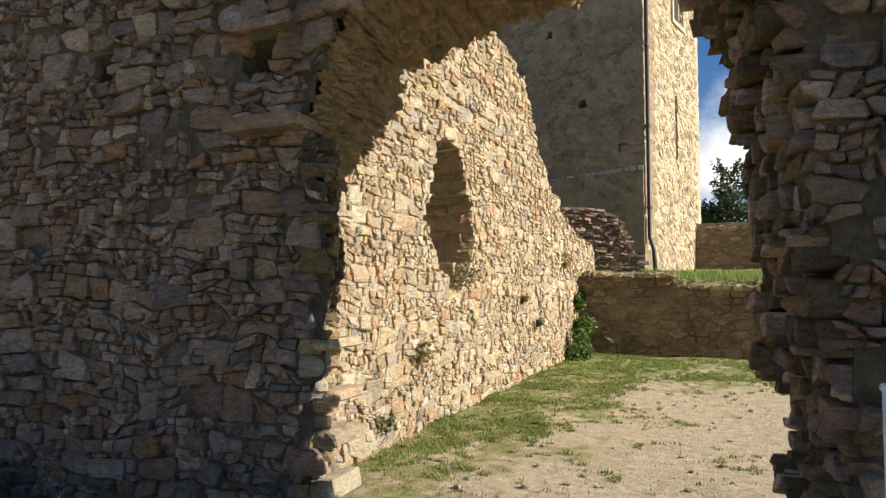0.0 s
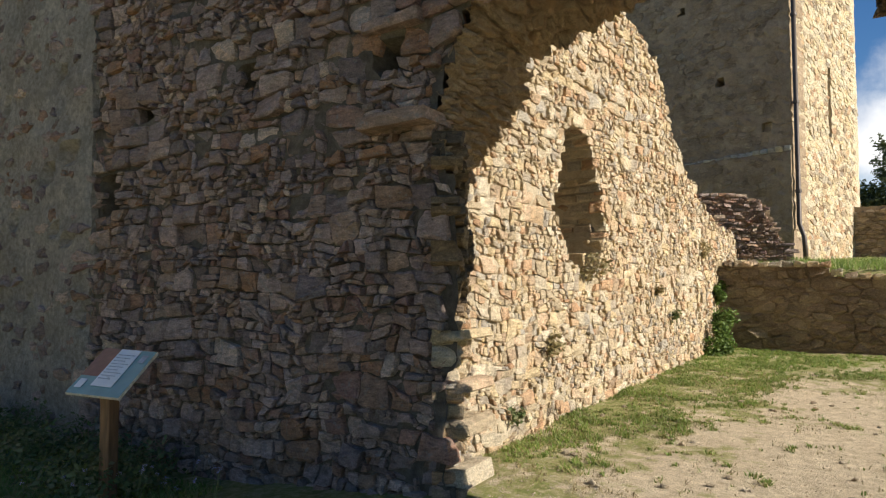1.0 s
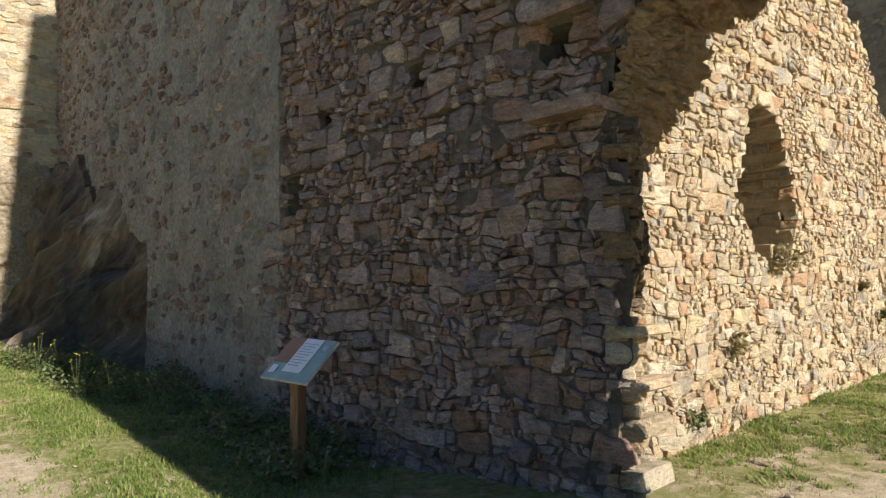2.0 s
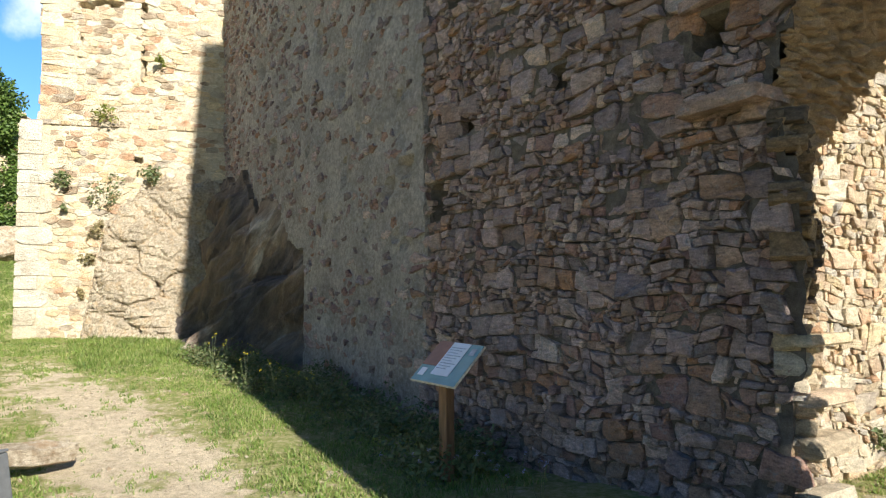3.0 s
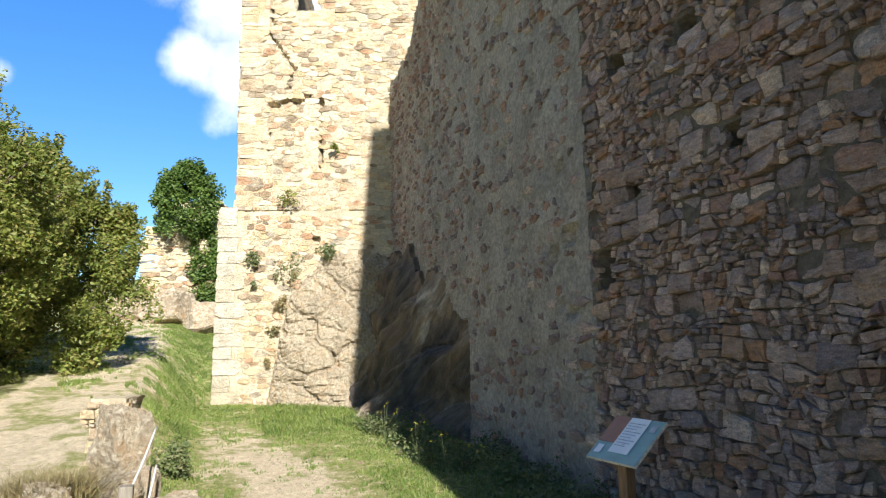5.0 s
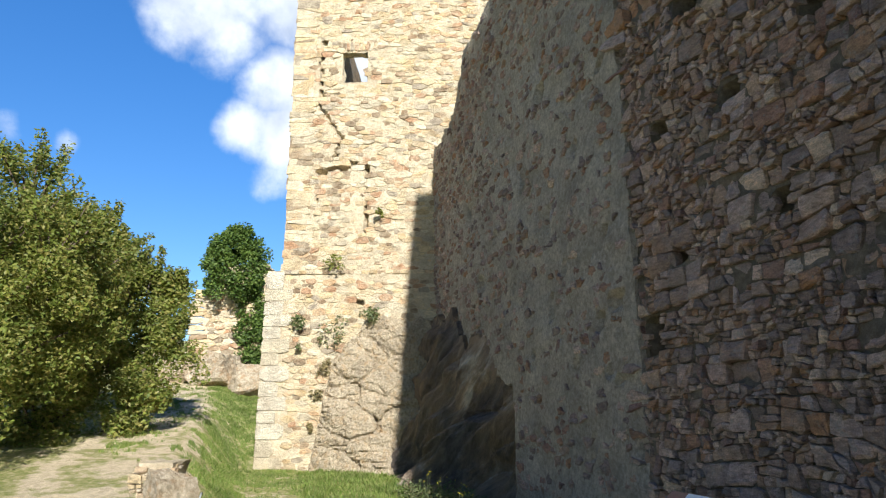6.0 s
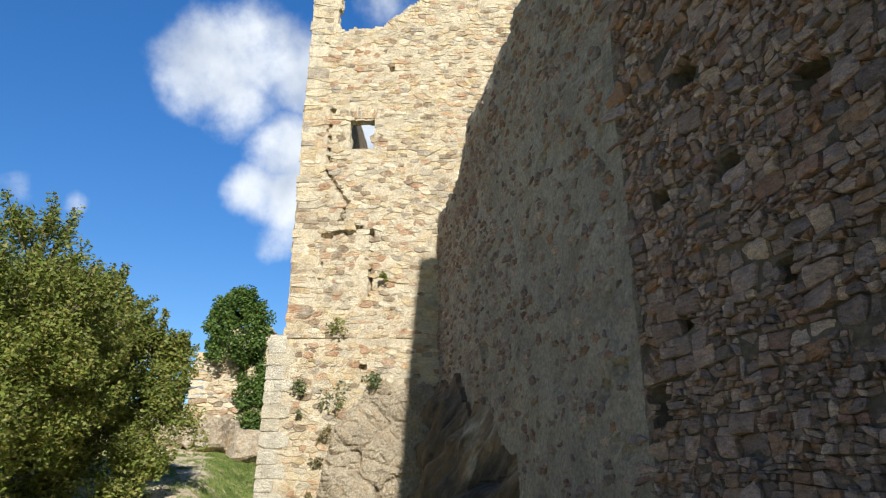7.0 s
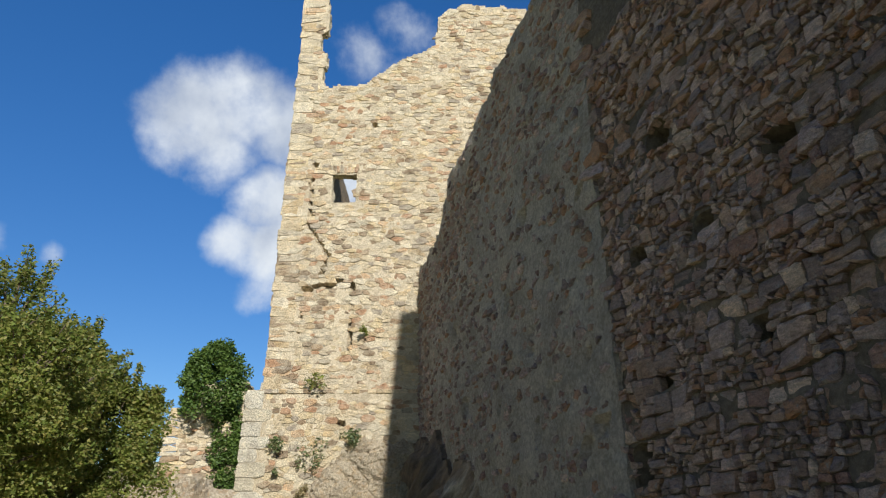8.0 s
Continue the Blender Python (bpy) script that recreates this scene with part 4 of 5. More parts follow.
def build_tower():
    tower = empty("castle_tower", "tall ruined sunlit stone tower with a small window", "tower", "structure")

    def solid(u, v):
        left = 0.40 if v < 17 else 0.33
        if v > 14.6 and u < 1.5:
            return left < u < 1.18 - 0.10 * wob(u, v, 2.0, 91) - (0.18 if 15.9 < v < 16.7 else 0) and v < 18.1
        return u > left and v < lerp_table(TOWER_TOP, u) + 0.15 * wob(u, v, 2.4, 93) and not in_hatch(u, v)

    vs, fs = slab(TOWER, 0.3, 8.98, 4.6, 18.32, 0.07, solid, 0.34, 0.02, lambda u, v: -0.022 + 0.008 * wob(u, v, 1.2, 95) + tower_dent(u, v) - (0.012 if BLOCKED[0] < u < BLOCKED[2] and BLOCKED[1] < v < BLOCKED[3] else 0.0), None, 13.0)
    part("core", vs, fs, "warm_mortar", tower, "pale lime mortar")
    quads = rubble(rng, 0.8, 8.2, 5.2, 18.0, 0.09, 0.20, 2.0, 0.03)
    lay_stones(rng, TOWER, quads, lambda u, v: solid(u, v) and solid(u + 0.12, v) and solid(u, v + 0.08) and tower_dent(u, v) > -0.05 and tower_dent(u + 0.08, v) > -0.05, tower, "tower_stone", 0.008, 0.030, 0.05, "stone", 300, (2.0, 7.0), fine=False, base=lambda u, v: -0.026 - (0.012 if BLOCKED[0] < u < BLOCKED[2] and BLOCKED[1] < v < BLOCKED[3] else 0.0), rough=0.5)
    # dressed corner blocks
    v, k = 5.28, 0
    while v < 17.9:
        h = rng.uniform(0.26, 0.40)
        w = (0.62 if k % 2 else 0.42) * rng.uniform(0.9, 1.1)
        if v < 14.5 or w < 0.6:
            a, b = stone(rng, TOWER, [(0.36, v), (0.36 + w, v), (0.36 + w, v + h), (0.36, v + h)], 0.004, 0.012, 0.35, True, -0.012, 0.2)
            part("quoin", a, b, "tower_stone", tower)
        v, k = v + h, k + 1
    # flat arch of thin stones over the window
    for i in range(9):
        u = 1.62 + i * 0.1
        lean = (i - 4) * 0.018
        a, b = stone(rng, TOWER, [(u, 11.5), (u + 0.085, 11.5), (u + 0.085 + lean, 11.78), (u + lean, 11.78)], 0.006, 0.03, 0.2, True, 0, 0.4)
        part("arch_stone", a, b, "tower_stone", tower)
    # side wall behind the corner
    side = Plane(*(TOWER.at(0.42, 0, -0.9).xy), 162.8, -1)
    vs, fs = slab(side, 0, 7, 4.6, 13.5, 0.25, lambda u, v: True, 0.9, 0.03, None, None, 15.0)
    part("side_wall", vs, fs, "keep_stone", tower)


def build_plinth():
    plinth = empty("tower_plinth", "battered stone plinth of the tower with pale corner blocks", "plinth", "structure")
    pl = Plane(*(TOWER.at(0, 0, 0.0).xy), 72.8)

    def lean(v):
        return 0.10 * (5.2 - v) / 5.2

    def solid(u, v):
        return u > -0.02 and v < 5.22 + 0.03 * wob(u, v, 3, 101)

    vs, fs = slab(pl, 0.0, 6.0, -0.4, 5.3, 0.1, solid, 1.2, 0.02, lambda u, v: lean(v) + 0.02 + (-0.3 if abs(u - 2.30) < 0.14 and abs(v - 4.46) < 0.08 else 0), None, 17.0)
    part("core", vs, fs, "warm_mortar", plinth, "pale lime mortar")
    quads = rubble(rng, 0.5, 4.4, 0.0, 5.1, 0.085, 0.20, 1.9, 0.03)
    lay_stones(rng, pl, quads, lambda u, v: 0.5 < u and v < 5.0 and not (abs(u - 2.30) < 0.2 and abs(v - 4.46) < 0.12), plinth, "tower_stone", 0.008, 0.030, 0.05, "stone", 300, (1.2, 3.0), fine=False, base=lambda u, v: lean(v) + 0.022, rough=0.55)
    v, k = 0.1, 0
    while v < 5.2:
        h = min(rng.uniform(0.27, 0.40), 5.24 - v)
        if 5.24 - v - h < 0.15:
            h = 5.24 - v
        w = (0.66 if k % 2 else 0.44) * rng.uniform(0.92, 1.08)
        a, b = stone(rng, pl, [(-0.03, v), (w, v), (w, v + h), (-0.03, v + h)], 0.006, 0.02, 0.5, True, lean(v) + 0.05, 0.25)
        part("quoin", a, b, "quoin_stone", plinth, "pale dressed corner block")
        v, k = v + h, k + 1
    # weathered sloping ledge
    verts, faces = [], []
    for i in range(22):
        u, w = i * 0.2, 0.2
        q = [(u, 5.16), (u + w, 5.16), (u + w, 5.27 + rng.uniform(-0.02, 0.02)), (u, 5.27 + rng.uniform(-0.02, 0.02))]
        a, b = stone(rng, pl, q, 0.004, 0.05, 0.4, True, 0.02, 0.5)
        k = len(verts)
        verts += a
        faces += [tuple(j + k for j in f) for f in b]
    tagged(part("ledge_stones", verts, faces, "tower_stone", plinth), kind="stuff")


def rock_mesh(rng, centre, size, turn=0.0, bump=0.25, cuts=5, seed=0.0, strata=0.0):
    """A broken rock: a block split along many planes, with chipped faces and bedding."""
    bm = bmesh.new()
    bmesh.ops.create_icosphere(bm, subdivisions=cuts, radius=1.0)
    m = Matrix.Translation(centre) @ Matrix.Rotation(turn, 4, "Z")
    planes = [(Vector(a), rng.uniform(0.70, 0.88)) for a in ((1, 0.15, 0.1), (-1, 0.1, 0.2), (0.1, 1, 0), (0, -1, 0.15), (0.15, 0.05, 1), (0, 0, -1))]
    planes += [(Vector((rng.gauss(0, 1), rng.gauss(0, 1), rng.gauss(0, 0.8))).normalized(), rng.uniform(0.70, 0.98)) for _ in range(8)]
    for v in bm.verts:
        p = v.co.copy()
        reach = min(d / max(a.normalized().dot(p), 0.12) for a, d in planes)
        q = p * min(reach, 1.35)
        f = 1 + bump * (0.25 * noise.noise(q * 1.6 + Vector((seed, 0, 0))) + 0.22 * noise.noise(q * 5 + Vector((0, seed, 0))) + 0.12 * noise.noise(q * 14 + Vector((0, 0, seed))))
        cell = noise.voronoi(q * 2.0 + Vector((seed, seed, 0)))[0]
        f += 0.16 * (min(cell[1] - cell[0], 0.12) - 0.1)
        if strata:
            bed = (q.z * 3.3 + 0.6 * q.x + 0.35 * noise.noise(q * 2)) % 1.0
            f += strata * 0.6 * (bed - 0.5)
        v.co = m @ Vector((q.x * size[0] * f, q.y * size[1] * f, q.z * size[2] * f))
    return bm


def build_outcrop():
    """Living rock at the foot of the wall and of the tower."""
    def leaning(u, v):
        # smooth slabs of steep bedding, stepping back one behind the other
        s = u - 1.25 * v + 0.35 * wob(u * 0.6, v, 0.8, 123)
        out = 0.0
        for pitch, depth, seed in ((2.1, 0.85, 1.0), (0.8, 0.34, 2.0), (0.27, 0.08, 3.0)):
            q = s / pitch + 0.7 * wob(u * 0.7, v * 0.35, 1.0, 125 + seed)
            f = q % 1.0
            out += depth * (smooth01(0.0, 0.22, f) * (1 - f) - 0.35) * (0.6 + 0.8 * wob(math.floor(q) * 1.7, v * 0.6, 1.0, 130 + seed))
        return out + 0.10 * wob(u, v, 1.3, 111) + 0.05 * wob(u - 1.25 * v, v * 0.4, 5.0, 113) + 0.02 * wob(u, v, 14.0, 117)

    def blocky(u, v):
        # fractured blocks with flat beds
        out = 0.0
        for k, depth, seed in ((1.5, 0.34, 0.0), (3.8, 0.15, 4.0), (9.0, 0.05, 8.0)):
            dist, near = noise.voronoi(Vector((u * k * 0.75 + 0.3 * wob(u, v, 2.0, 141), (v + 0.18 * u) * k * 1.25, seed)))
            out += depth * (0.5 * wob(near[0].x * 3.1, near[0].y * 3.1, 1.0, 143 + seed) + min(dist[1] - dist[0], 0.16) * 1.6 - 0.15)
        return out + 0.12 * wob(u, v, 1.2, 145) + 0.02 * wob(u, v, 16.0, 147)

    def sheet(plane, u0, u1, v1, step, out, top, relief):
        verts, faces = [], []
        nu, nv = int((u1 - u0) / step), int(v1 / step)
        for i in range(nu + 1):
            for j in range(nv + 1):
                u, v = u0 + i * step, -0.3 + j * step
                h = top(u)
                d = out(u, v, h) + relief(u, v) * smooth01(h + 0.1, h - 0.5, v) * smooth01(u0, u0 + 0.35, u)
                verts.append(plane.at(u, v, d))
        for i in range(nu):
            for j in range(nv):
                a = i * (nv + 1) + j
                faces.append((a, a + nv + 1, a + nv + 2, a + 1))
        return verts, faces

    def wall_out(u, v, h):
        if v > h + 0.2:
            return -0.45
        lean = max(0.0, 1 - v / max(h, 0.2)) ** 0.8
        return 0.72 * smooth01(-11.9, -13.4, u) * lean + 0.16 * smooth01(-11.6, -13.0, u) - 0.16 * smooth01(-12.0, -11.0, u) + 0.30 * lean * smooth01(0.9, 0.0, v)

    vs, fs = sheet(CURTAIN, -16.3, -10.6, 4.6, 0.05, wall_out, lambda u: lerp_table(ROCK_TOP, u) + 0.45 * wob(u, 0, 1.1, 119) + 0.2 * wob(u, 0, 3.5, 120), leaning)
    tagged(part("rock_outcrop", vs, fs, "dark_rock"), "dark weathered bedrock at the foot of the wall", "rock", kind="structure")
    topt = [(1.2, 0.0), (1.4, 1.3), (1.6, 2.4), (1.9, 3.3), (2.4, 3.9), (3.0, 4.15), (4.4, 4.1)]
    vs, fs = sheet(TOWER, 1.15, 4.3, 4.6, 0.04, lambda u, v, h: (0.20 + 0.42 * max(0.0, 1 - v / max(h, 0.2)) ** 0.8) * smooth01(h + 0.12, h - 0.25, v) - 0.1 if v < h + 0.1 else -0.2, lambda u: lerp_table(topt, u) + 0.3 * wob(u, 0, 2.5, 121) + 0.15 * wob(u, 0, 7, 122), blocky)
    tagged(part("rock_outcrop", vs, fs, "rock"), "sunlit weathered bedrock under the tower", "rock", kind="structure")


# ---------------------------------------------------------------- the keep and the terrace behind the gateway
KEEP_CORNER = Vector((-1.18, 21.5, 0))
KEEP_LIT = Plane(KEEP_CORNER.x, KEEP_CORNER.y, 72.4)
KEEP_SHADE = Plane(KEEP_CORNER.x, KEEP_CORNER.y, 162.4, -1)


def build_keep():
    keep = empty("keep", "square stone keep with one sunlit and one shaded face", "tower", "structure")

    def lit_solid(u, v):
        return not (3.05 < u < 3.40 and 6.3 < v < 8.6) and not (3.0 < u < 4.0 and 11.3 < v < 13.6)

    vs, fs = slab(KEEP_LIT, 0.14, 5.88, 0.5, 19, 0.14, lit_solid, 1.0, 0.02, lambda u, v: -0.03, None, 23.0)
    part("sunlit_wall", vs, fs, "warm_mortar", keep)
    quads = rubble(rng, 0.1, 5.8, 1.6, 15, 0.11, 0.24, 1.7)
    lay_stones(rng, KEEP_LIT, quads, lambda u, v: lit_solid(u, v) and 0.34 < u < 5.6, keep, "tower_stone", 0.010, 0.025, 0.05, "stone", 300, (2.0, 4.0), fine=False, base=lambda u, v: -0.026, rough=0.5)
    # darker stone and mortar than on the sunlit face: shade put into colour
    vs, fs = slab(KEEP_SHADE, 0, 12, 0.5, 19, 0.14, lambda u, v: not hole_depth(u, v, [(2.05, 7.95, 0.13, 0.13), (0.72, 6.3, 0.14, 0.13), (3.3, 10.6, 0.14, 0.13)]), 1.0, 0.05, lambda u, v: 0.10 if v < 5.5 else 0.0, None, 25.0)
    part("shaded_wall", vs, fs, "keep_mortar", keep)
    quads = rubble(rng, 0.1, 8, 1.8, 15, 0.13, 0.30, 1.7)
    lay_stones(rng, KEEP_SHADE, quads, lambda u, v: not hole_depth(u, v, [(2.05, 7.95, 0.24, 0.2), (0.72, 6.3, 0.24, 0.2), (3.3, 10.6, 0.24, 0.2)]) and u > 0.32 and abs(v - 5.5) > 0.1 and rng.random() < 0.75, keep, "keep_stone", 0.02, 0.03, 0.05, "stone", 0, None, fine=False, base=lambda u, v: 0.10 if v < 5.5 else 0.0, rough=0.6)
    verts, faces = [], []
    for i in range(24):
        u, w = i * 0.22, 0.22
        a, b = stone(rng, KEEP_SHADE, [(u, 5.42), (u + w, 5.42), (u + w, 5.62 - 0.01 * i), (u, 5.60 - 0.01 * i)], 0.006, 0.10, 0.2, True, 0.05)
        k = len(verts)
        verts += a
        faces += [tuple(j + k for j in f) for f in b]
    tagged(part("string_course", verts, faces, "quoin_stone", keep), kind="stuff")
    # roof slab closing the keep
    c = [KEEP_LIT.at(0, 19), KEEP_LIT.at(5.8, 19), KEEP_SHADE.at(12, 19) + KEEP_LIT.u * 5.8, KEEP_SHADE.at(12, 19)]
    part("roof", c + [p - Vector((0, 0, 0.3)) for p in c], [(0, 1, 2, 3), (7, 6, 5, 4), (0, 4, 5, 1), (1, 5, 6, 2), (2, 6, 7, 3), (3, 7, 4, 0)], "keep_stone", keep)
    # narrow slit and framed window, set back
    for a, b, c, d, m in ((3.05, 6.3, 3.40, 8.6, "keep_stone"), (3.0, 11.3, 4.0, 13.6, "glass")):
        q = [KEEP_LIT.at(a, b, -0.3), KEEP_LIT.at(c, b, -0.3), KEEP_LIT.at(c, d, -0.3), KEEP_LIT.at(a, d, -0.3)]
        win = part("window", q, [(0, 1, 2, 3)], m, keep)
        if m == "glass":
            for x0, y0, x1, y1 in ((a - 0.15, b - 0.15, c + 0.15, b), (a - 0.15, b, a, d), (c, b, c + 0.15, d), ((a + c) / 2 - 0.04, b, (a + c) / 2 + 0.04, d)):
                p = [KEEP_LIT.at(x, y, z) for z in (-0.25, 0.05) for x, y in ((x0, y0), (x1, y0), (x1, y1), (x0, y1))]
                part("frame", p, [(4, 5, 6, 7), (0, 4, 7, 3), (1, 2, 6, 5), (0, 1, 5, 4), (3, 7, 6, 2)], "quoin_stone", win, "pale stone window frame")
    # rain pipe down the corner
    p0 = KEEP_LIT.at(0.05, 0, 0.12)
    pts = [(p0.x, p0.y, 19), (p0.x, p0.y, 3.3), (p0.x + 0.12, p0.y - 0.15, 2.9), (p0.x + 0.15, p0.y - 0.2, 2.1)]
    pipe = tagged(new("rain_pipe"), "dark metal rain pipe down the keep's corner", "pipe")
    vs, fs = tube(pts, [0.065] * 4, 10)
    part("pipe", vs, fs, "pipe", pipe, "", True)
    for z in (4.2, 6.8, 9.4, 12.0):
        vs, fs = tube([(p0.x, p0.y, z), (p0.x, p0.y, z + 0.08)], [0.09, 0.09], 10)
        part("bracket", vs, fs, "pipe", pipe)


# mortar toned down to carry the shade of the keep's unlit face
MAT["keep_mortar"] = earth_material("brown mortar dulled for shade", (0.27, 0.20, 0.135), (0.42, 0.33, 0.23), 0.7)


def build_terrace():
    wall = empty("wall_terrace", "low shaded rubble retaining wall under a grassy terrace", "wall", "structure")
    pl = Plane(-2.4, 13.55, 1.0)
    top = [(0, 1.96), (1.2, 1.94), (2.05, 1.93), (2.25, 1.72), (4, 1.66), (9, 1.6)]
    solid = lambda u, v: v < lerp_table(top, u) + 0.05 * wob(u, v, 3, 131)
    vs, fs = slab(pl, 0, 9, 0.0, 2.2, 0.08, solid, 0.5, 0.04, lambda u, v: -0.02, None, 27.0)
    part("core", vs, fs, "keep_mortar", wall)
    quads = rubble(rng, 0, 9, 0.2, 2.0, 0.10, 0.26, 1.7)
    lay_stones(rng, pl, quads, lambda u, v: solid(u, v + 0.05), wall, "keep_stone", 0.012, 0.045, 0.08, "stone", 200, (2, 1))
    for i in range(42):
        u, w = i * 0.2 + rng.uniform(-0.03, 0.03), rng.uniform(0.14, 0.24)
        t = lerp_table(top, u)
        a, b = stone(rng, Plane(pl.at(0, 0, 0.06).x, pl.at(0, 0, 0.06).y, 1.0), [(u, t - 0.06), (u + w, t - 0.06), (u + w, t + rng.uniform(0.02, 0.1)), (u, t + rng.uniform(0.02, 0.1))], 0.004, 0.05, 0.4)
        part("coping_stone", a, b, "tower_stone", wall)
    # low ruin beside the keep
    ruin = empty("ruined_wall", "low dark ruined stump of dry stone wall", "wall", "structure")
    pr = Plane(-3.3, 17.2, 8)
    solid2 = lambda u, v: v < lerp_table([(0, 3.8), (1.2, 3.75), (1.7, 3.55), (1.9, 3.1), (2.1, 2.5)], u) + 0.06 * wob(u, v, 4, 133)
    vs, fs = slab(pr, 0, 2.2, 1.4, 4.0, 0.08, solid2, 0.7, 0.04, lambda u, v: -0.03, None, 29.0)
    part("core", vs, fs, "keep_mortar", ruin)
    lay_stones(rng, pr, coursed(rng, 0, 2.2, 1.6, 3.9, 0.06, 0.12, 2.2, 0.3, 0.04), lambda u, v: solid2(u, v), ruin, "shade_stone", 0.008, 0.06, 0.1, "stone", 200, (1, 3))
    # far wall to the right of the keep
    back = empty("wall_far", "brown rubble wall closing the terrace", "wall", "structure")
    pb = Plane(0.35, 26.4, -4)
    solid3 = lambda u, v: v < 4.15 + 0.12 * wob(u, v, 1.5, 135)
    vs, fs = slab(pb, 0, 9, 1.4, 4.5, 0.12, solid3, 0.6, 0.03, lambda u, v: -0.03, None, 31.0)
    part("core", vs, fs, "keep_mortar", back)
    lay_stones(rng, pb, rubble(rng, 0, 8.8, 1.7, 4.2, 0.11, 0.24, 1.9), lambda u, v: solid3(u, v + 0.1), back, "keep_stone", 0.012, 0.05, 0.06, fine=False)


def build_closing():
    """The battered bastion outside the view whose shade falls on the path, and walls that close the court."""
    b = bmesh.new()
    z0, z1 = -1.0, 16.9
    pts = [(2.0, 2.12, z0), (9.0, 2.12, z0), (9.0, 4.12, z0), (2.0, 4.12, z0), (2.0, 3.58, z1), (9.0, 3.58, z1), (9.0, 4.12, z1), (2.0, 4.12, z1)]
    vs = [b.verts.new(p) for p in pts]
    for f in ((0, 1, 5, 4), (1, 2, 6, 5), (2, 3, 7, 6), (3, 0, 4, 7), (4, 5, 6, 7), (3, 2, 1, 0)):
        b.faces.new([vs[i] for i in f])
    # unseen overhanging block, added to keep sun off the upper jamb and arch
    bmesh.ops.create_cube(b, size=1.0, matrix=Matrix.Translation((2.5, 4.52, 7.5)) @ Matrix.Diagonal((1.0, 0.8, 6.2, 1)))
    tagged(bm_part("wall_bastion", b, "keep_stone"), "plain battered stone bastion with a block added for shade", "wall", kind="structure")
    b = box_bm((0.8, 9.0, 4.4), Matrix.Translation((-7.2, 9.7, 2.0)))
    tagged(bm_part("wall_inner", b, "keep_stone"), "plain inner stone wall", "wall", kind="structure")


build_curtain()
build_right_wall()
build_plaster()
build_gable()
build_tower()
build_plinth()
build_outcrop()
build_keep()
build_terrace()
build_closing()

# ---------------------------------------------------------------- things
def build_lectern():
    sign = tagged(new("information_lectern"), "slanted information panel on a brown wooden post", "sign")
    low_l, low_r = Vector((-5.39, 3.01, 0.735)), Vector((-4.83, 3.11, 0.72))
    e1 = (low_r - low_l)
    w = e1.length
    e1.normalize()
    e2 = (Vector((-0.18, 0.98, 0)) * math.cos(radians(40)) + Vector((0, 0, 1)) * math.sin(radians(40))).normalized()
    e2 = (e2 - e1 * e2.dot(e1)).normalized()
    nn = e1.cross(e2).normalized()
    m = Matrix((e1, e2, nn)).transposed().to_4x4()
    m.translation = low_l
    h = 0.50
    bm_part("board", box_bm((w, h, 0.022), m @ Matrix.Translation((w / 2, h / 2, -0.012)), 0.003), "edge", sign, "pale panel board edge")

    def sheet(name, x0, y0, x1, y1, lift, mat, label=""):
        q = [m @ Vector((x, y, lift)) for x, y in ((x0, y0), (x1, y0), (x1, y1), (x0, y1))]
        q += [m @ Vector((x, y, lift - 0.004)) for x, y in ((x0, y0), (x1, y0), (x1, y1), (x0, y1))]
        return part(name, q, [(0, 1, 2, 3), (7, 6, 5, 4), (0, 4, 5, 1), (1, 5, 6, 2), (2, 6, 7, 3), (3, 7, 4, 0)], mat, sign, label)

    sheet("print", 0.006, 0.006, w - 0.006, h - 0.006, 0.003, "teal", "teal printed panel")
    sheet("red_field", 0.008, 0.19, 0.20, h - 0.008, 0.008, "redbrown", "red brown printed field")
    sheet("text_sheet", 0.20, 0.09, 0.42, h - 0.012, 0.012, "paper", "white text block")
    for i in range(9):
        sheet("text_bar", 0.22, 0.42 - i * 0.032, 0.40 - 0.03 * (i % 3), 0.427 - i * 0.032, 0.0165, "ink")
    sheet("picture", 0.05, 0.06, 0.12, 0.15, 0.012, "paper", "small pale picture")
    sheet("emblem", 0.47, 0.36, 0.53, 0.44, 0.012, "ink")
    z0 = -0.5
    top = m @ Vector((w / 2, 0.24, -0.03))
    bm_part("post", box_bm((0.10, 0.10, top.z - z0), Matrix.Translation((top.x, top.y - 0.02, (top.z + z0) / 2)) @ Matrix.Rotation(radians(10), 4, "Z"), 0.008), "post_wood", sign, "brown stained square wooden post")


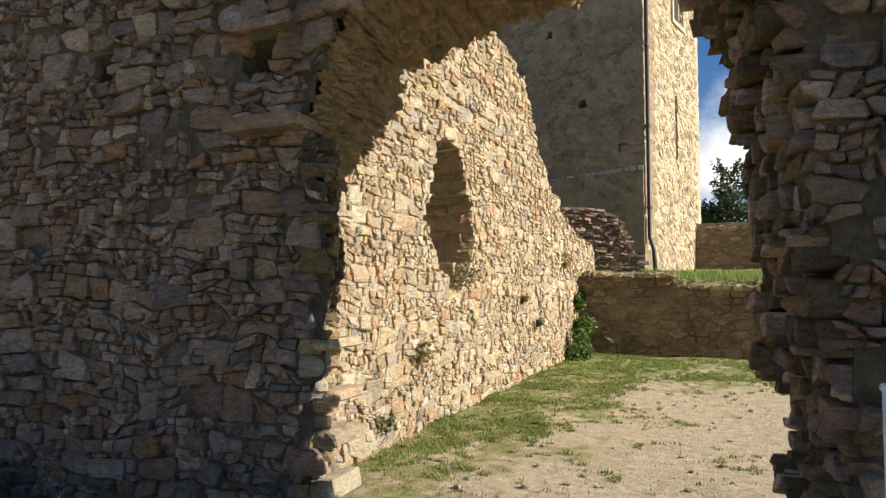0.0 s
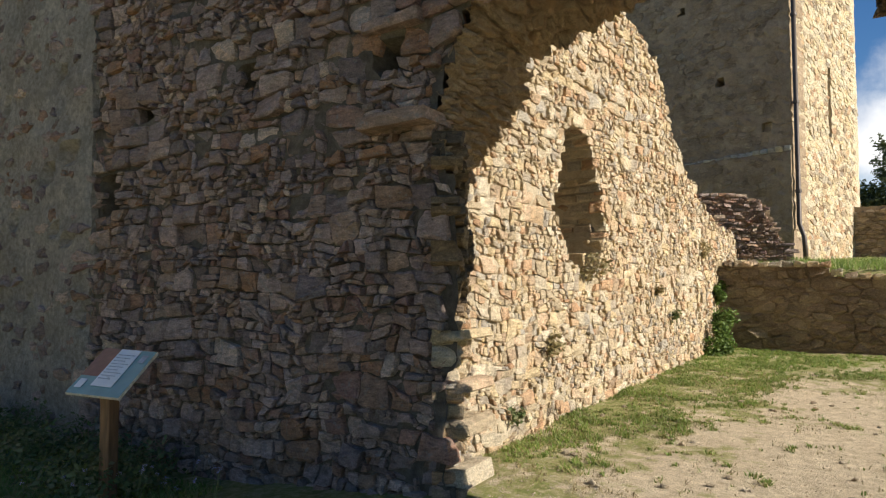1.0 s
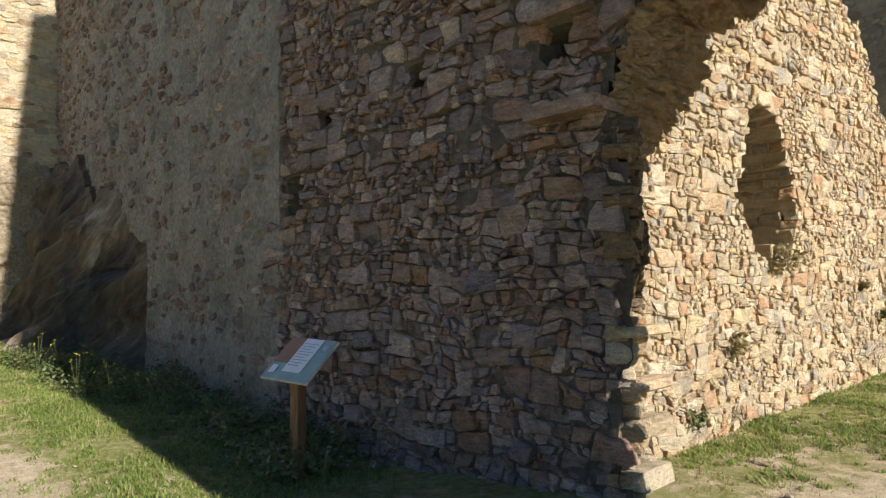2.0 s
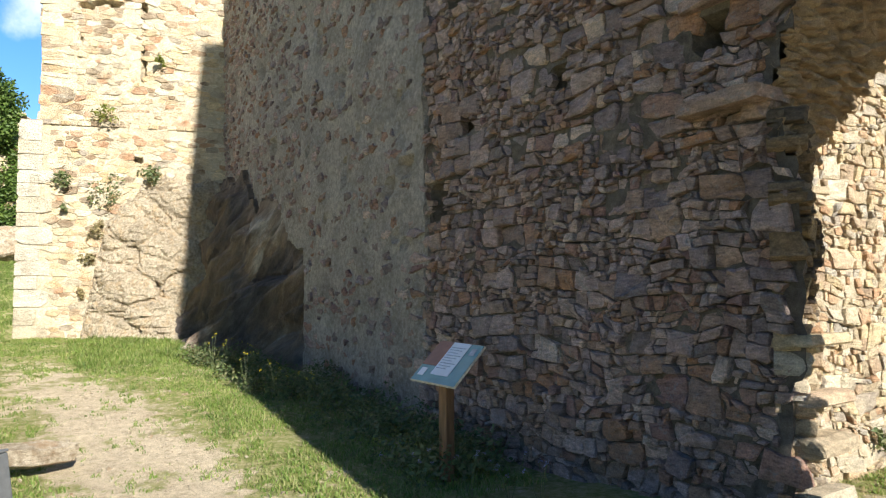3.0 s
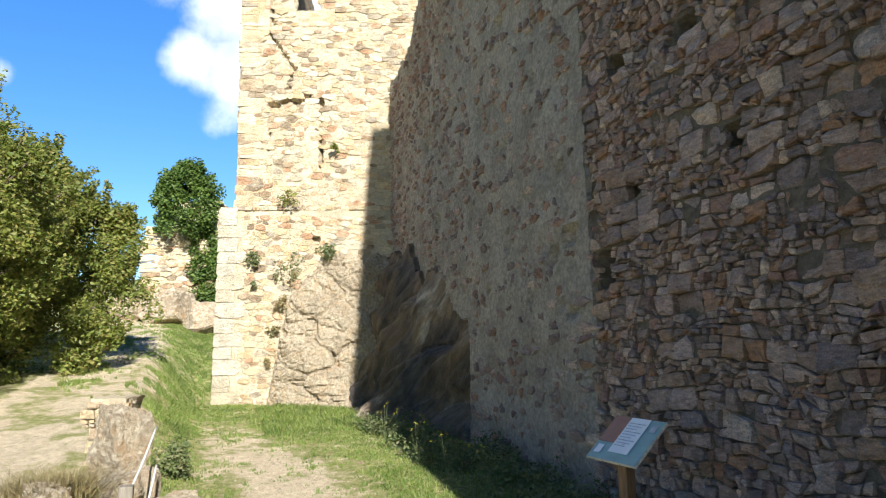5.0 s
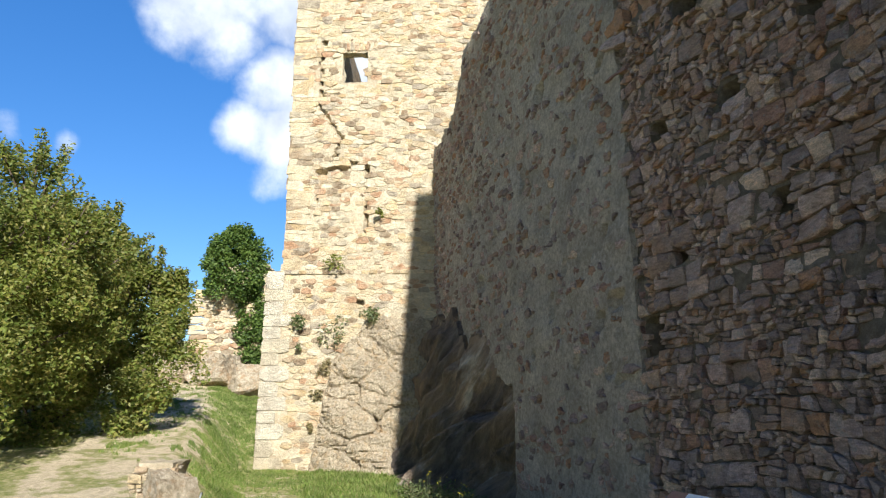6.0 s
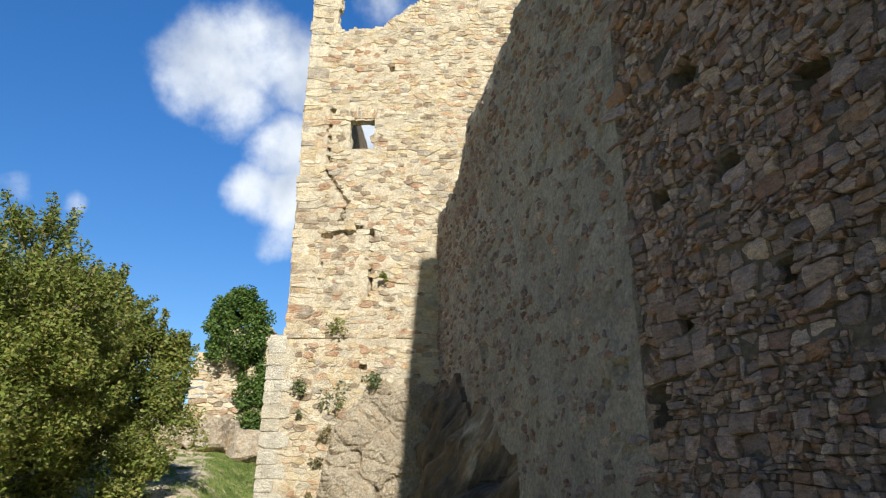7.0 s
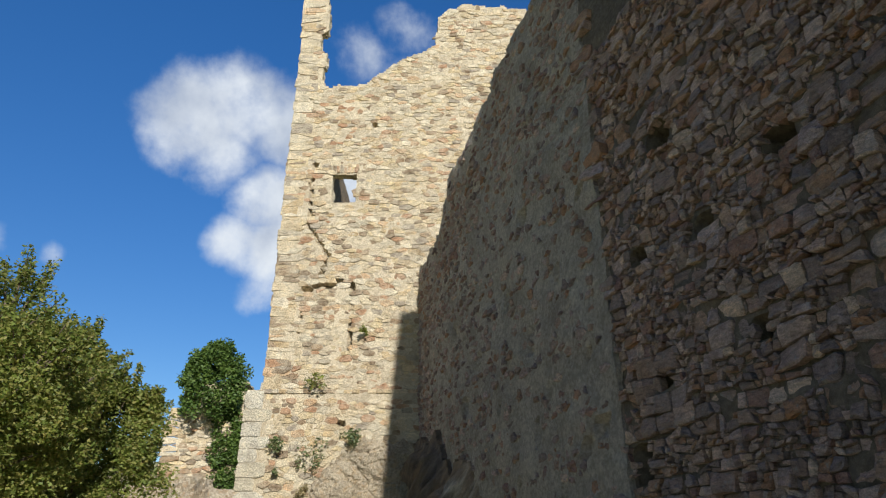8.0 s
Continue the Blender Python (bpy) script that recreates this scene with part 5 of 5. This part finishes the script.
def build_rocks():
    rr = random.Random(5)
    specs = [((-7.66, -0.9, 0.84), (0.30, 0.27, 0.45), 0.5, "tall cracked weathered boulder beside the path"),
             ((-7.16, -0.80, 0.52), (0.22, 0.20, 0.19), 0.4, "pale broken stone under the boulder"),
             ((-7.38, -0.62, 0.50), (0.12, 0.13, 0.24), 1.1, "pale upright stone beside the rope"),
             ((-7.1, -0.36, 0.38), (0.20, 0.30, 0.17), 0.3, "flat tilted slab of layered stone"),
             ((-7.6, -0.34, 0.50), (0.14, 0.20, 0.13), 0.2, "small brown stone in the grass"),
             ((-7.0, 0.15, 0.14), (0.18, 0.40, 0.13), 0.1, "low flat stone in the grass"),
             ((-6.75, -1.38, 0.40), (0.30, 0.17, 0.20), 0.7, "pale bank rock with dry grass"),
             ((-19.03, -2.7, 1.95), (0.3, 0.25, 0.2), 0.7, "grey stone beside the trail")]
    for i, ((x, y, z), size, turn, label) in enumerate(specs):
        bm = rock_mesh(rr, (x, y, min(z, ground_z(x, y) + 0.92 * size[2] + 0.08)), size, turn, 0.30, 5, 3.1 * i + 1, 0.10)
        tagged(bm_part("rock", bm, "boulder"), label, "rock", "rocks beside the path")
    for i, (x, y, s) in enumerate([(-26.2, -3.2, 1.0), (-25.5, -1.5, 0.9), (-24.8, -0.2, 0.8)]):
        bm = rock_mesh(rr, (x, y, ground_z(x, y) + 0.4), (1.2 * s, 1.3 * s, 0.9 * s), i, 0.25, 4, 20 + i, 0.08)
        tagged(bm_part("rock", bm, "boulder"), "sunlit bedrock under the ivy-clad ruin", "rock", "rocks under the ruin")


def build_stub():
    """A stump of revetment of pale stacked stones behind the boulder."""
    stub = empty("revetment", "stump of pale stacked stone revetment beside the boulder", "wall", "structure")
    pl = Plane(-8.40, -1.32, 82)
    solid = lambda u, v: v < 1.2 + 0.1 * wob(u, v, 4, 191)
    vs, fs = slab(pl, 0, 0.36, 0.1, 1.32, 0.06, solid, 0.9, 0.03, lambda u, v: -0.03, None, 39.0)
    part("core", vs, fs, "warm_mortar", stub)
    lay_stones(rng, pl, coursed(rng, 0, 0.36, 0.2, 1.3, 0.08, 0.15, 1.3, 0.3, 0.03), lambda u, v: solid(u, v + 0.04), stub, "warm_stone", 0.006, 0.05, 0.1, "stone", 60, (0, 1))


def build_rope_fence():
    posts = [(-5.78, -0.65, 0.70), (-18.00, -2.82, 2.13)]
    for x, y, top in posts:
        z = ground_z(x, y) - 0.3
        bm = box_bm((0.10, 0.10, top - z), Matrix.Translation((x, y, (top + z) / 2)), 0.012)
        tagged(bm_part("rope_post", bm, "grey_wood"), "weathered square wooden rope post", "post", "rope posts")
    a = Vector((-5.78, -0.65, 0.60))
    for p, q, sag in ((a, Vector((-7.34, -0.57, 0.96)), 0.03), (a, Vector((-5.07, -0.71, 0.57)), 0.04), (Vector((-6.99, -0.53, 0.65)), Vector((-6.19, -0.57, 0.3)), 0.03)):
        pts = [p.lerp(q, k / 10) - Vector((0, 0, sag * 4 * (k / 10) * (1 - k / 10))) for k in range(11)]
        vs, fs = tube(pts, [0.009] * 11, 6)
        tagged(part("rope", vs, fs, "rope", None, "", True), "thin white rope along the path", "rope", "path ropes")
    # cord hanging beside the gateway
    vs, fs = tube([(0.62, 2.62, 1.28), (0.618, 2.62, 1.0), (0.612, 2.60, 0.6), (0.605, 2.60, 0.0)], [0.008] * 4, 6)
    post = tagged(part("rope", vs, fs, "rope", None, "", True), "white cord hanging before the gateway", "rope", "path ropes")
    bm = bmesh.new()
    bmesh.ops.create_icosphere(bm, subdivisions=2, radius=0.016, matrix=Matrix.Translation((0.62, 2.62, 1.29)))
    bm_part("knot", bm, "rope", post)


def build_floodlight():
    lamp = tagged(new("floodlight"), "dark grey metal floodlight housing beside the path", "lamp")
    x, y = -4.68, -0.18
    m = Matrix.Translation((x, y, 0.56)) @ Matrix.Rotation(radians(48), 4, "Z") @ Matrix.Rotation(radians(-9), 4, "Y")
    bm_part("housing", box_bm((0.25, 0.22, 0.30), m @ Matrix.Translation((0, 0, -0.06)), 0.012), "lamp_grey", lamp)
    bm_part("lid", box_bm((0.255, 0.225, 0.016), m @ Matrix.Translation((0, 0, 0.10)), 0.005), "lamp_grey", lamp)
    bm_part("foot", box_bm((0.10, 0.10, 0.60), Matrix.Translation((x, y, ground_z(x, y) + 0.05)), 0.006), "lamp_grey", lamp)


def build_tree(name, label, base, height, lobes, count, size, material, seed, trunk=0.16, lean=(0, 0)):
    rr = random.Random(seed)
    tree = tagged(new(name), label, "tree")
    tree.location = base
    bpy.context.view_layer.update()
    x, y, z = base
    vs, fs = tube([(x, y, z - 0.3), (x + 0.1, y, z + height * 0.2), (x + lean[0] * 0.5, y + lean[1] * 0.5, z + height * 0.5), (x + lean[0], y + lean[1], z + height * 0.8)], [trunk, trunk * 0.8, trunk * 0.5, trunk * 0.2], 8)
    part("trunk", vs, fs, "bark", tree, "", True)
    centres = []
    for dx, dy, dz, r in lobes:
        c = Vector((x + dx, y + dy, z + dz))
        vs, fs = tube([(x + lean[0] * 0.3, y + lean[1] * 0.3, z + min(height * 0.35, dz * 0.5)), tuple((c + Vector((x, y, z + dz * 0.6))) / 2), tuple(c)], [trunk * 0.45, trunk * 0.3, trunk * 0.1], 6)
        part("limb", vs, fs, "bark", tree)
        for k in range(int(16 * r) + 5):
            d = Vector((rr.gauss(0, 1), rr.gauss(0, 1), rr.gauss(0, 1))).normalized() * r * rr.uniform(0.35, 1.05)
            centres.append((c + d, r * rr.uniform(0.20, 0.42)))
        for k in range(9):
            d = Vector((rr.gauss(0, 0.8), rr.gauss(0, 0.8), abs(rr.gauss(0.7, 0.5)))).normalized()
            d = (d + Vector((0, 0, 0.7))).normalized()
            tip = c + d * r * rr.uniform(1.15, 1.45)
            vs, fs = tube([tuple(c + d * r * 0.5), tuple(c + d * r * 0.9), tuple(tip)], [0.018, 0.012, 0.005], 5)
            part("twig", vs, fs, "bark", tree)
            for j in range(6):
                centres.append((c + (tip - c) * (0.62 + 0.38 * j / 5), 0.20 - 0.02 * j))
    vs, fs = leaves(rr, centres, count, 1.0, size)
    part("crown", vs, fs, material, tree)
    return tree


def build_ivy_ruin():
    ruin = tagged(new("ivy_ruin"), "stump of stone wall overgrown with a mass of dark ivy", "ruin")
    pl = Plane(-27.0, -2.2, 80)
    solid = lambda u, v: v < 7.4 and (u < 2.3 + 0.3 * wob(u, v, 1, 141))
    vs, fs = slab(pl, 0, 2.6, 2.0, 7.4, 0.14, solid, 1.0, 0.06, None, None, 33.0)
    part("wall", vs, fs, "warm_mortar", ruin)
    quads = rubble(rng, 0, 2.5, 2.2, 6.2, 0.11, 0.24, 2.0)
    lay_stones(rng, pl, quads, lambda u, v: solid(u + 0.1, v), ruin, "tower_stone", 0.012, 0.07, 0.08, "stone", 200, (1, 4), fine=False)
    rr = random.Random(8)
    cs = []
    for k in range(150):
        t, p = rr.uniform(0, 2 * math.pi), math.acos(rr.uniform(-0.8, 1))
        c = pl.at(1.05, 7.25, 0.1) + Vector((math.cos(t) * math.sin(p) * 1.0, math.sin(t) * math.sin(p) * 1.0, math.cos(p) * 1.45)) + 0.35 * Vector((wob(t * 1.3, p * 2, 1.0, 301), wob(t * 1.3, p * 2, 1.0, 303), wob(t * 1.3, p * 2, 1.0, 305)))
        cs.append((c, rr.uniform(0.18, 0.42)))
    for k in range(60):
        v = rr.uniform(2.8, 6.4)
        cs.append((pl.at(rr.uniform(1.5 - 0.05 * v, 2.5), v, 0.15), rr.uniform(0.15, 0.35)))
    vs, fs = leaves(rr, cs, 24000, 1.0, 0.12)
    part("ivy", vs, fs, "ivy", ruin, "dense dark green ivy")


def build_plants():
    rr = random.Random(21)
    # turf
    def scatter(count, x0, x1, y0, y1, threshold=0.45, keep=None):
        out = []
        while len(out) < count:
            x, y = rr.uniform(x0, x1), rr.uniform(y0, y1)
            if keep and not keep(x, y):
                continue
            t = turf_at(x, y) + 0.8 * wob(x, y, 1.5, 151) + 0.6 * wob(x, y, 4.5, 153) + 0.9 * wob(x, y, 10.0, 155)
            if t > threshold + rr.uniform(0, 0.5):
                out.append((x, y, ground_z(x, y), min(1.5, 0.5 + 0.6 * t)))
        return out

    vs, fs = blades(rr, scatter(60000, -17, -4.5, -0.8, 3.9, 0.5), 0.035, 0.0065, 2.0)
    tagged(part("grass", vs, fs, "grass"), "short green grass beside the path", "grass", kind="stuff")
    vs, fs = blades(rr, scatter(34000, -2.7, 2.0, 5.0, 13.5, 0.6), 0.03, 0.006, 2.2)
    tagged(part("grass", vs, fs, "grass"), "patchy green grass in the court", "grass", kind="stuff")
    vs, fs = blades(rr, scatter(9000, -2.7, 0.6, 4.6, 11, 0.3), 0.03, 0.004, 3.0)
    tagged(part("grass", vs, fs, "dry_grass"), "thin dry straw on the bare earth", "grass", kind="stuff")
    vs, fs = blades(rr, scatter(9000, -2.6, 4, 13.8, 20, 0.35), 0.12, 0.009, 1.2)
    tagged(part("grass", vs, fs, "grass"), "long grass on the terrace", "grass", kind="stuff")
    vs, fs = blades(rr, scatter(52000, -27, -12, -2.6, 0.0, 0.62, lambda x, y: y < -0.2 or x < -17.5), 0.05, 0.0065, 1.2)
    tagged(part("grass", vs, fs, "grass"), "green grass on the bank beyond the tower", "grass", kind="stuff")
    vs, fs = blades(rr, scatter(14000, -16.3, -12.5, 0.9, 3.2, 0.35), 0.085, 0.007, 1.4)
    tagged(part("grass", vs, fs, "grass"), "tall bright grass under the rock", "grass", kind="stuff")

    # weeds at the wall's foot
    for name, x0, x1, y0, y1, n, h, label in (("weeds", -9.5, -4.5, 3.0, 4.0, 55, 0.33, "dark weeds along the foot of the shaded wall"), ("weeds", -13.0, -9.0, 2.6, 3.6, 40, 0.30, "weeds at the shade's edge")):
        cs = [((x, y, ground_z(x, y) + h * 0.45), h * rr.uniform(0.4, 0.9)) for x, y in ((rr.uniform(x0, x1), rr.uniform(y0, y1)) for _ in range(n))]
        vs, fs = leaves(rr, cs, n * 130, 1.0, 0.05)
        tagged(part(name, vs, fs, "weed"), label, "weeds", kind="stuff")
    # flowers
    for mat, spots, label in (("yellow", [(-8.2, 2.75), (-8.9, 2.85), (-7.6, 2.85), (-10.4, 3.0), (-10.9, 2.9), (-9.4, 2.7), (-11.3, 2.7)], "tall weed with small yellow flowers"), ("lilac", [(-4.6, 3.1), (-4.2, 3.2), (-5.0, 2.85), (-3.9, 3.25)], "low weed with pale lilac flowers")):
        for x, y in spots:
            z = ground_z(x, y)
            plant = tagged(new("flowering_weed"), label, "flower", "flowers along the wall")
            h = 0.55 if mat == "yellow" else 0.34
            for k in range(5):
                p = (x + rr.gauss(0, 0.10), y + rr.gauss(0, 0.10), z + h * rr.uniform(0.7, 1.1))
                vs, fs = tube([(x, y, z - 0.02), ((x + p[0]) / 2, (y + p[1]) / 2, z + h * 0.5), p], [0.003, 0.0025, 0.002], 4)
                part("stem", vs, fs, "weed", plant)
                vs, fs = leaves(rr, [(p, 0.02)], 10, 1.0, 0.014)
                part("flower", vs, fs, mat, plant)

    # bushes on walls
    def bush(p, r, count, size, mat, label):
        cs = [(Vector(p) + Vector((rr.gauss(0, r * 0.4), rr.gauss(0, r * 0.4), rr.gauss(0, r * 0.4))), r * rr.uniform(0.3, 0.6)) for _ in range(9)]
        vs, fs = leaves(rr, cs, count, 1.0, size)
        plant = tagged(new("wall_plant"), label, "plant", "plants growing on the walls")
        plant.location = p
        bpy.context.view_layer.update()
        tagged(part("foliage", vs, fs, mat, plant), kind="stuff")

    for u, v, r, mat in ((1.72, 5.45, 0.22, "leaf"), (0.85, 3.9, 0.26, "weed"), (2.85, 6.75, 0.12, "leaf"), (2.75, 4.15, 0.30, "weed"), (1.75, 3.6, 0.34, "weed"), (1.42, 2.2, 0.16, "dry_grass"), (1.3, 1.4, 0.11, "dry_grass"), (0.95, 3.3, 0.08, "weed"), (1.6, 2.8, 0.20, "dry_grass")):
        bush(TOWER.at(u, v, 0.22), r, int(900 * r), 0.07, mat, "small bush growing out of the tower's masonry")
    for u, v, r, mat in ((2.55, 1.75, 0.20, "dry_grass"), (1.45, 0.95, 0.16, "dry_grass"), (4.9, 1.5, 0.10, "dry_grass"), (5.6, 1.1, 0.11, "weed"), (0.75, 0.35, 0.10, "weed"), (7.4, 2.2, 0.14, "dry_grass")):
        bush(GABLE.at(u, v, 0.06), r, int(1400 * r), 0.05, mat, "small weed rooted in the sunlit wall")
    for x, y, z, r in ((-2.0, 13.2, 0.8, 0.38), (-1.9, 12.6, 0.45, 0.34), (-2.05, 13.3, 1.4, 0.2)):
        bush((x, y, z), r, 1500, 0.06, "ivy", "dark creeper in the corner of the court")
    bush((-9.2, -0.45, 0.35), 0.30, 900, 0.05, "weed", "green weeds beside the boulder")
    bush((-5.03, -0.33, 0.12), 0.22, 500, 0.05, "weed", "weeds beside the floodlight")
    sp = []
    for k in range(1500):
        a = rr.gauss(0, 0.16), rr.gauss(0, 0.16)
        sp.append((-6.98 + a[0], -1.38 + a[1], 0.44, 1.0))
    vs, fs = blades(rr, sp, 0.20, 0.004, 3.2)
    tagged(part("dry_grass_tuft", vs, fs, "dry_grass"), "drooping tuft of dry straw on the bank", "grass", kind="stuff")
    # gravel too small to count
    verts, faces = [], []
    for k in range(5200):
        x, y = (rr.uniform(-2.5, 1.6), 4.3 + 8 * rr.random() ** 1.6) if k % 2 else (rr.uniform(-13, -4.5), rr.gauss(1.0, 0.7))
        if turf_at(x, y) > 0.7 or (y > 3.6 and x < -2.7):
            continue
        r, z, t = rr.uniform(0.004, 0.016), ground_z(x, y), rr.uniform(0, 6.28)
        i = len(verts)
        for a in range(5):
            q = t + a * 1.2566
            verts.append((x + r * rr.uniform(0.8, 1.3) * math.cos(q), y + r * rr.uniform(0.7, 1.1) * math.sin(q), z - 0.004))
        verts.append((x, y, z + r * rr.uniform(0.5, 0.9)))
        faces += [(i + a, i + (a + 1) % 5, i + 5) for a in range(5)]
    tagged(part("gravel", verts, faces, "boulder"), "fine pale gravel strewn on bare earth", "gravel", kind="stuff")
    # loose stones on the ground
    for k in range(140):
        x, y = (rr.uniform(-2.4, 1.2), rr.uniform(4.6, 9)) if k % 2 else (rr.uniform(-12, -5), rr.uniform(0.0, 2.0))
        s = rr.uniform(0.012, 0.04)
        bm = bmesh.new()
        bmesh.ops.create_icosphere(bm, subdivisions=1, radius=s, matrix=Matrix.Translation((x, y, ground_z(x, y) + s * 0.3)) @ Matrix.Diagonal((1, 0.8, 0.55, 1)))
        for v in bm.verts:
            v.co += Vector((rr.uniform(-1, 1), rr.uniform(-1, 1), rr.uniform(-1, 1))) * s * 0.2
        tagged(bm_part("pebble", bm, "boulder"), "small loose stone on the earth", "stone", "loose stones")


build_lectern()
build_rocks()
build_stub()
build_rope_fence()
build_floodlight()
build_tree("tree", "broad green tree with yellowing leaves beside the path", (-15.8, -4.1, 0.85), 5.5,
           [(0.0, 0.0, 3.1, 1.6), (0.2, 1.4, 2.8, 1.2), (-0.3, -1.6, 3.2, 1.6), (0.4, 0.5, 4.0, 1.0), (0.2, -0.9, 4.3, 1.0), (0.9, 1.1, 1.3, 1.1), (1.0, -0.6, 1.3, 1.4),
            (0.3, 2.0, 1.9, 0.9), (0.4, -2.6, 2.9, 1.5), (0.2, 1.9, 3.1, 0.7), (-0.1, -0.3, 4.4, 0.8), (0.5, -2.4, 1.2, 1.4), (0.3, -3.4, 3.5, 1.4), (0.2, 0.9, 3.5, 1.0), (1.5, 0.2, 0.5, 0.9), (1.2, -1.6, 0.5, 1.0), (0.9, 1.7, 0.6, 0.7)],
           190000, 0.078, "leaf", 31)
# added tree, mostly out of view, placed to cast shade over the trail
build_tree("tree", "leafy tree added to shade the trail", (-11.8, -4.5, 0.7), 5,
           [(0, 0, 3.0, 1.6), (-0.9, 0.4, 2.2, 1.2), (0.3, -1.0, 3.6, 1.6), (-0.5, 0.5, 4.2, 1.1), (0.8, 0.3, 1.6, 1.1), (0.2, 1.1, 3.2, 0.9), (-0.9, 1.3, 2.4, 0.9), (-1.6, 1.3, 3.4, 0.9)], 70000, 0.07, "leaf", 41)
build_ivy_ruin()
build_tree("tree", "grey-green tree standing beyond the far wall", (2.2, 40.0, 2.0), 7,
           [(0, 0, 3.6, 2.0), (-1.3, 0, 3.0, 1.5), (1.5, 0, 4.4, 1.7), (0.2, 0, 5.6, 1.2), (2.5, 0, 3, 1.6)], 9000, 0.2, "far_leaf", 33)
build_tree("tree", "low dark hedge tree on the far slope", (-40.0, -5.5, 3.2), 3,
           [(0, 0, 1.2, 1.6), (0, 2.2, 1.0, 1.4), (0, 4.4, 0.8, 1.3), (0, -2.4, 1.6, 1.8)], 7000, 0.2, "leaf", 35)
build_plants()
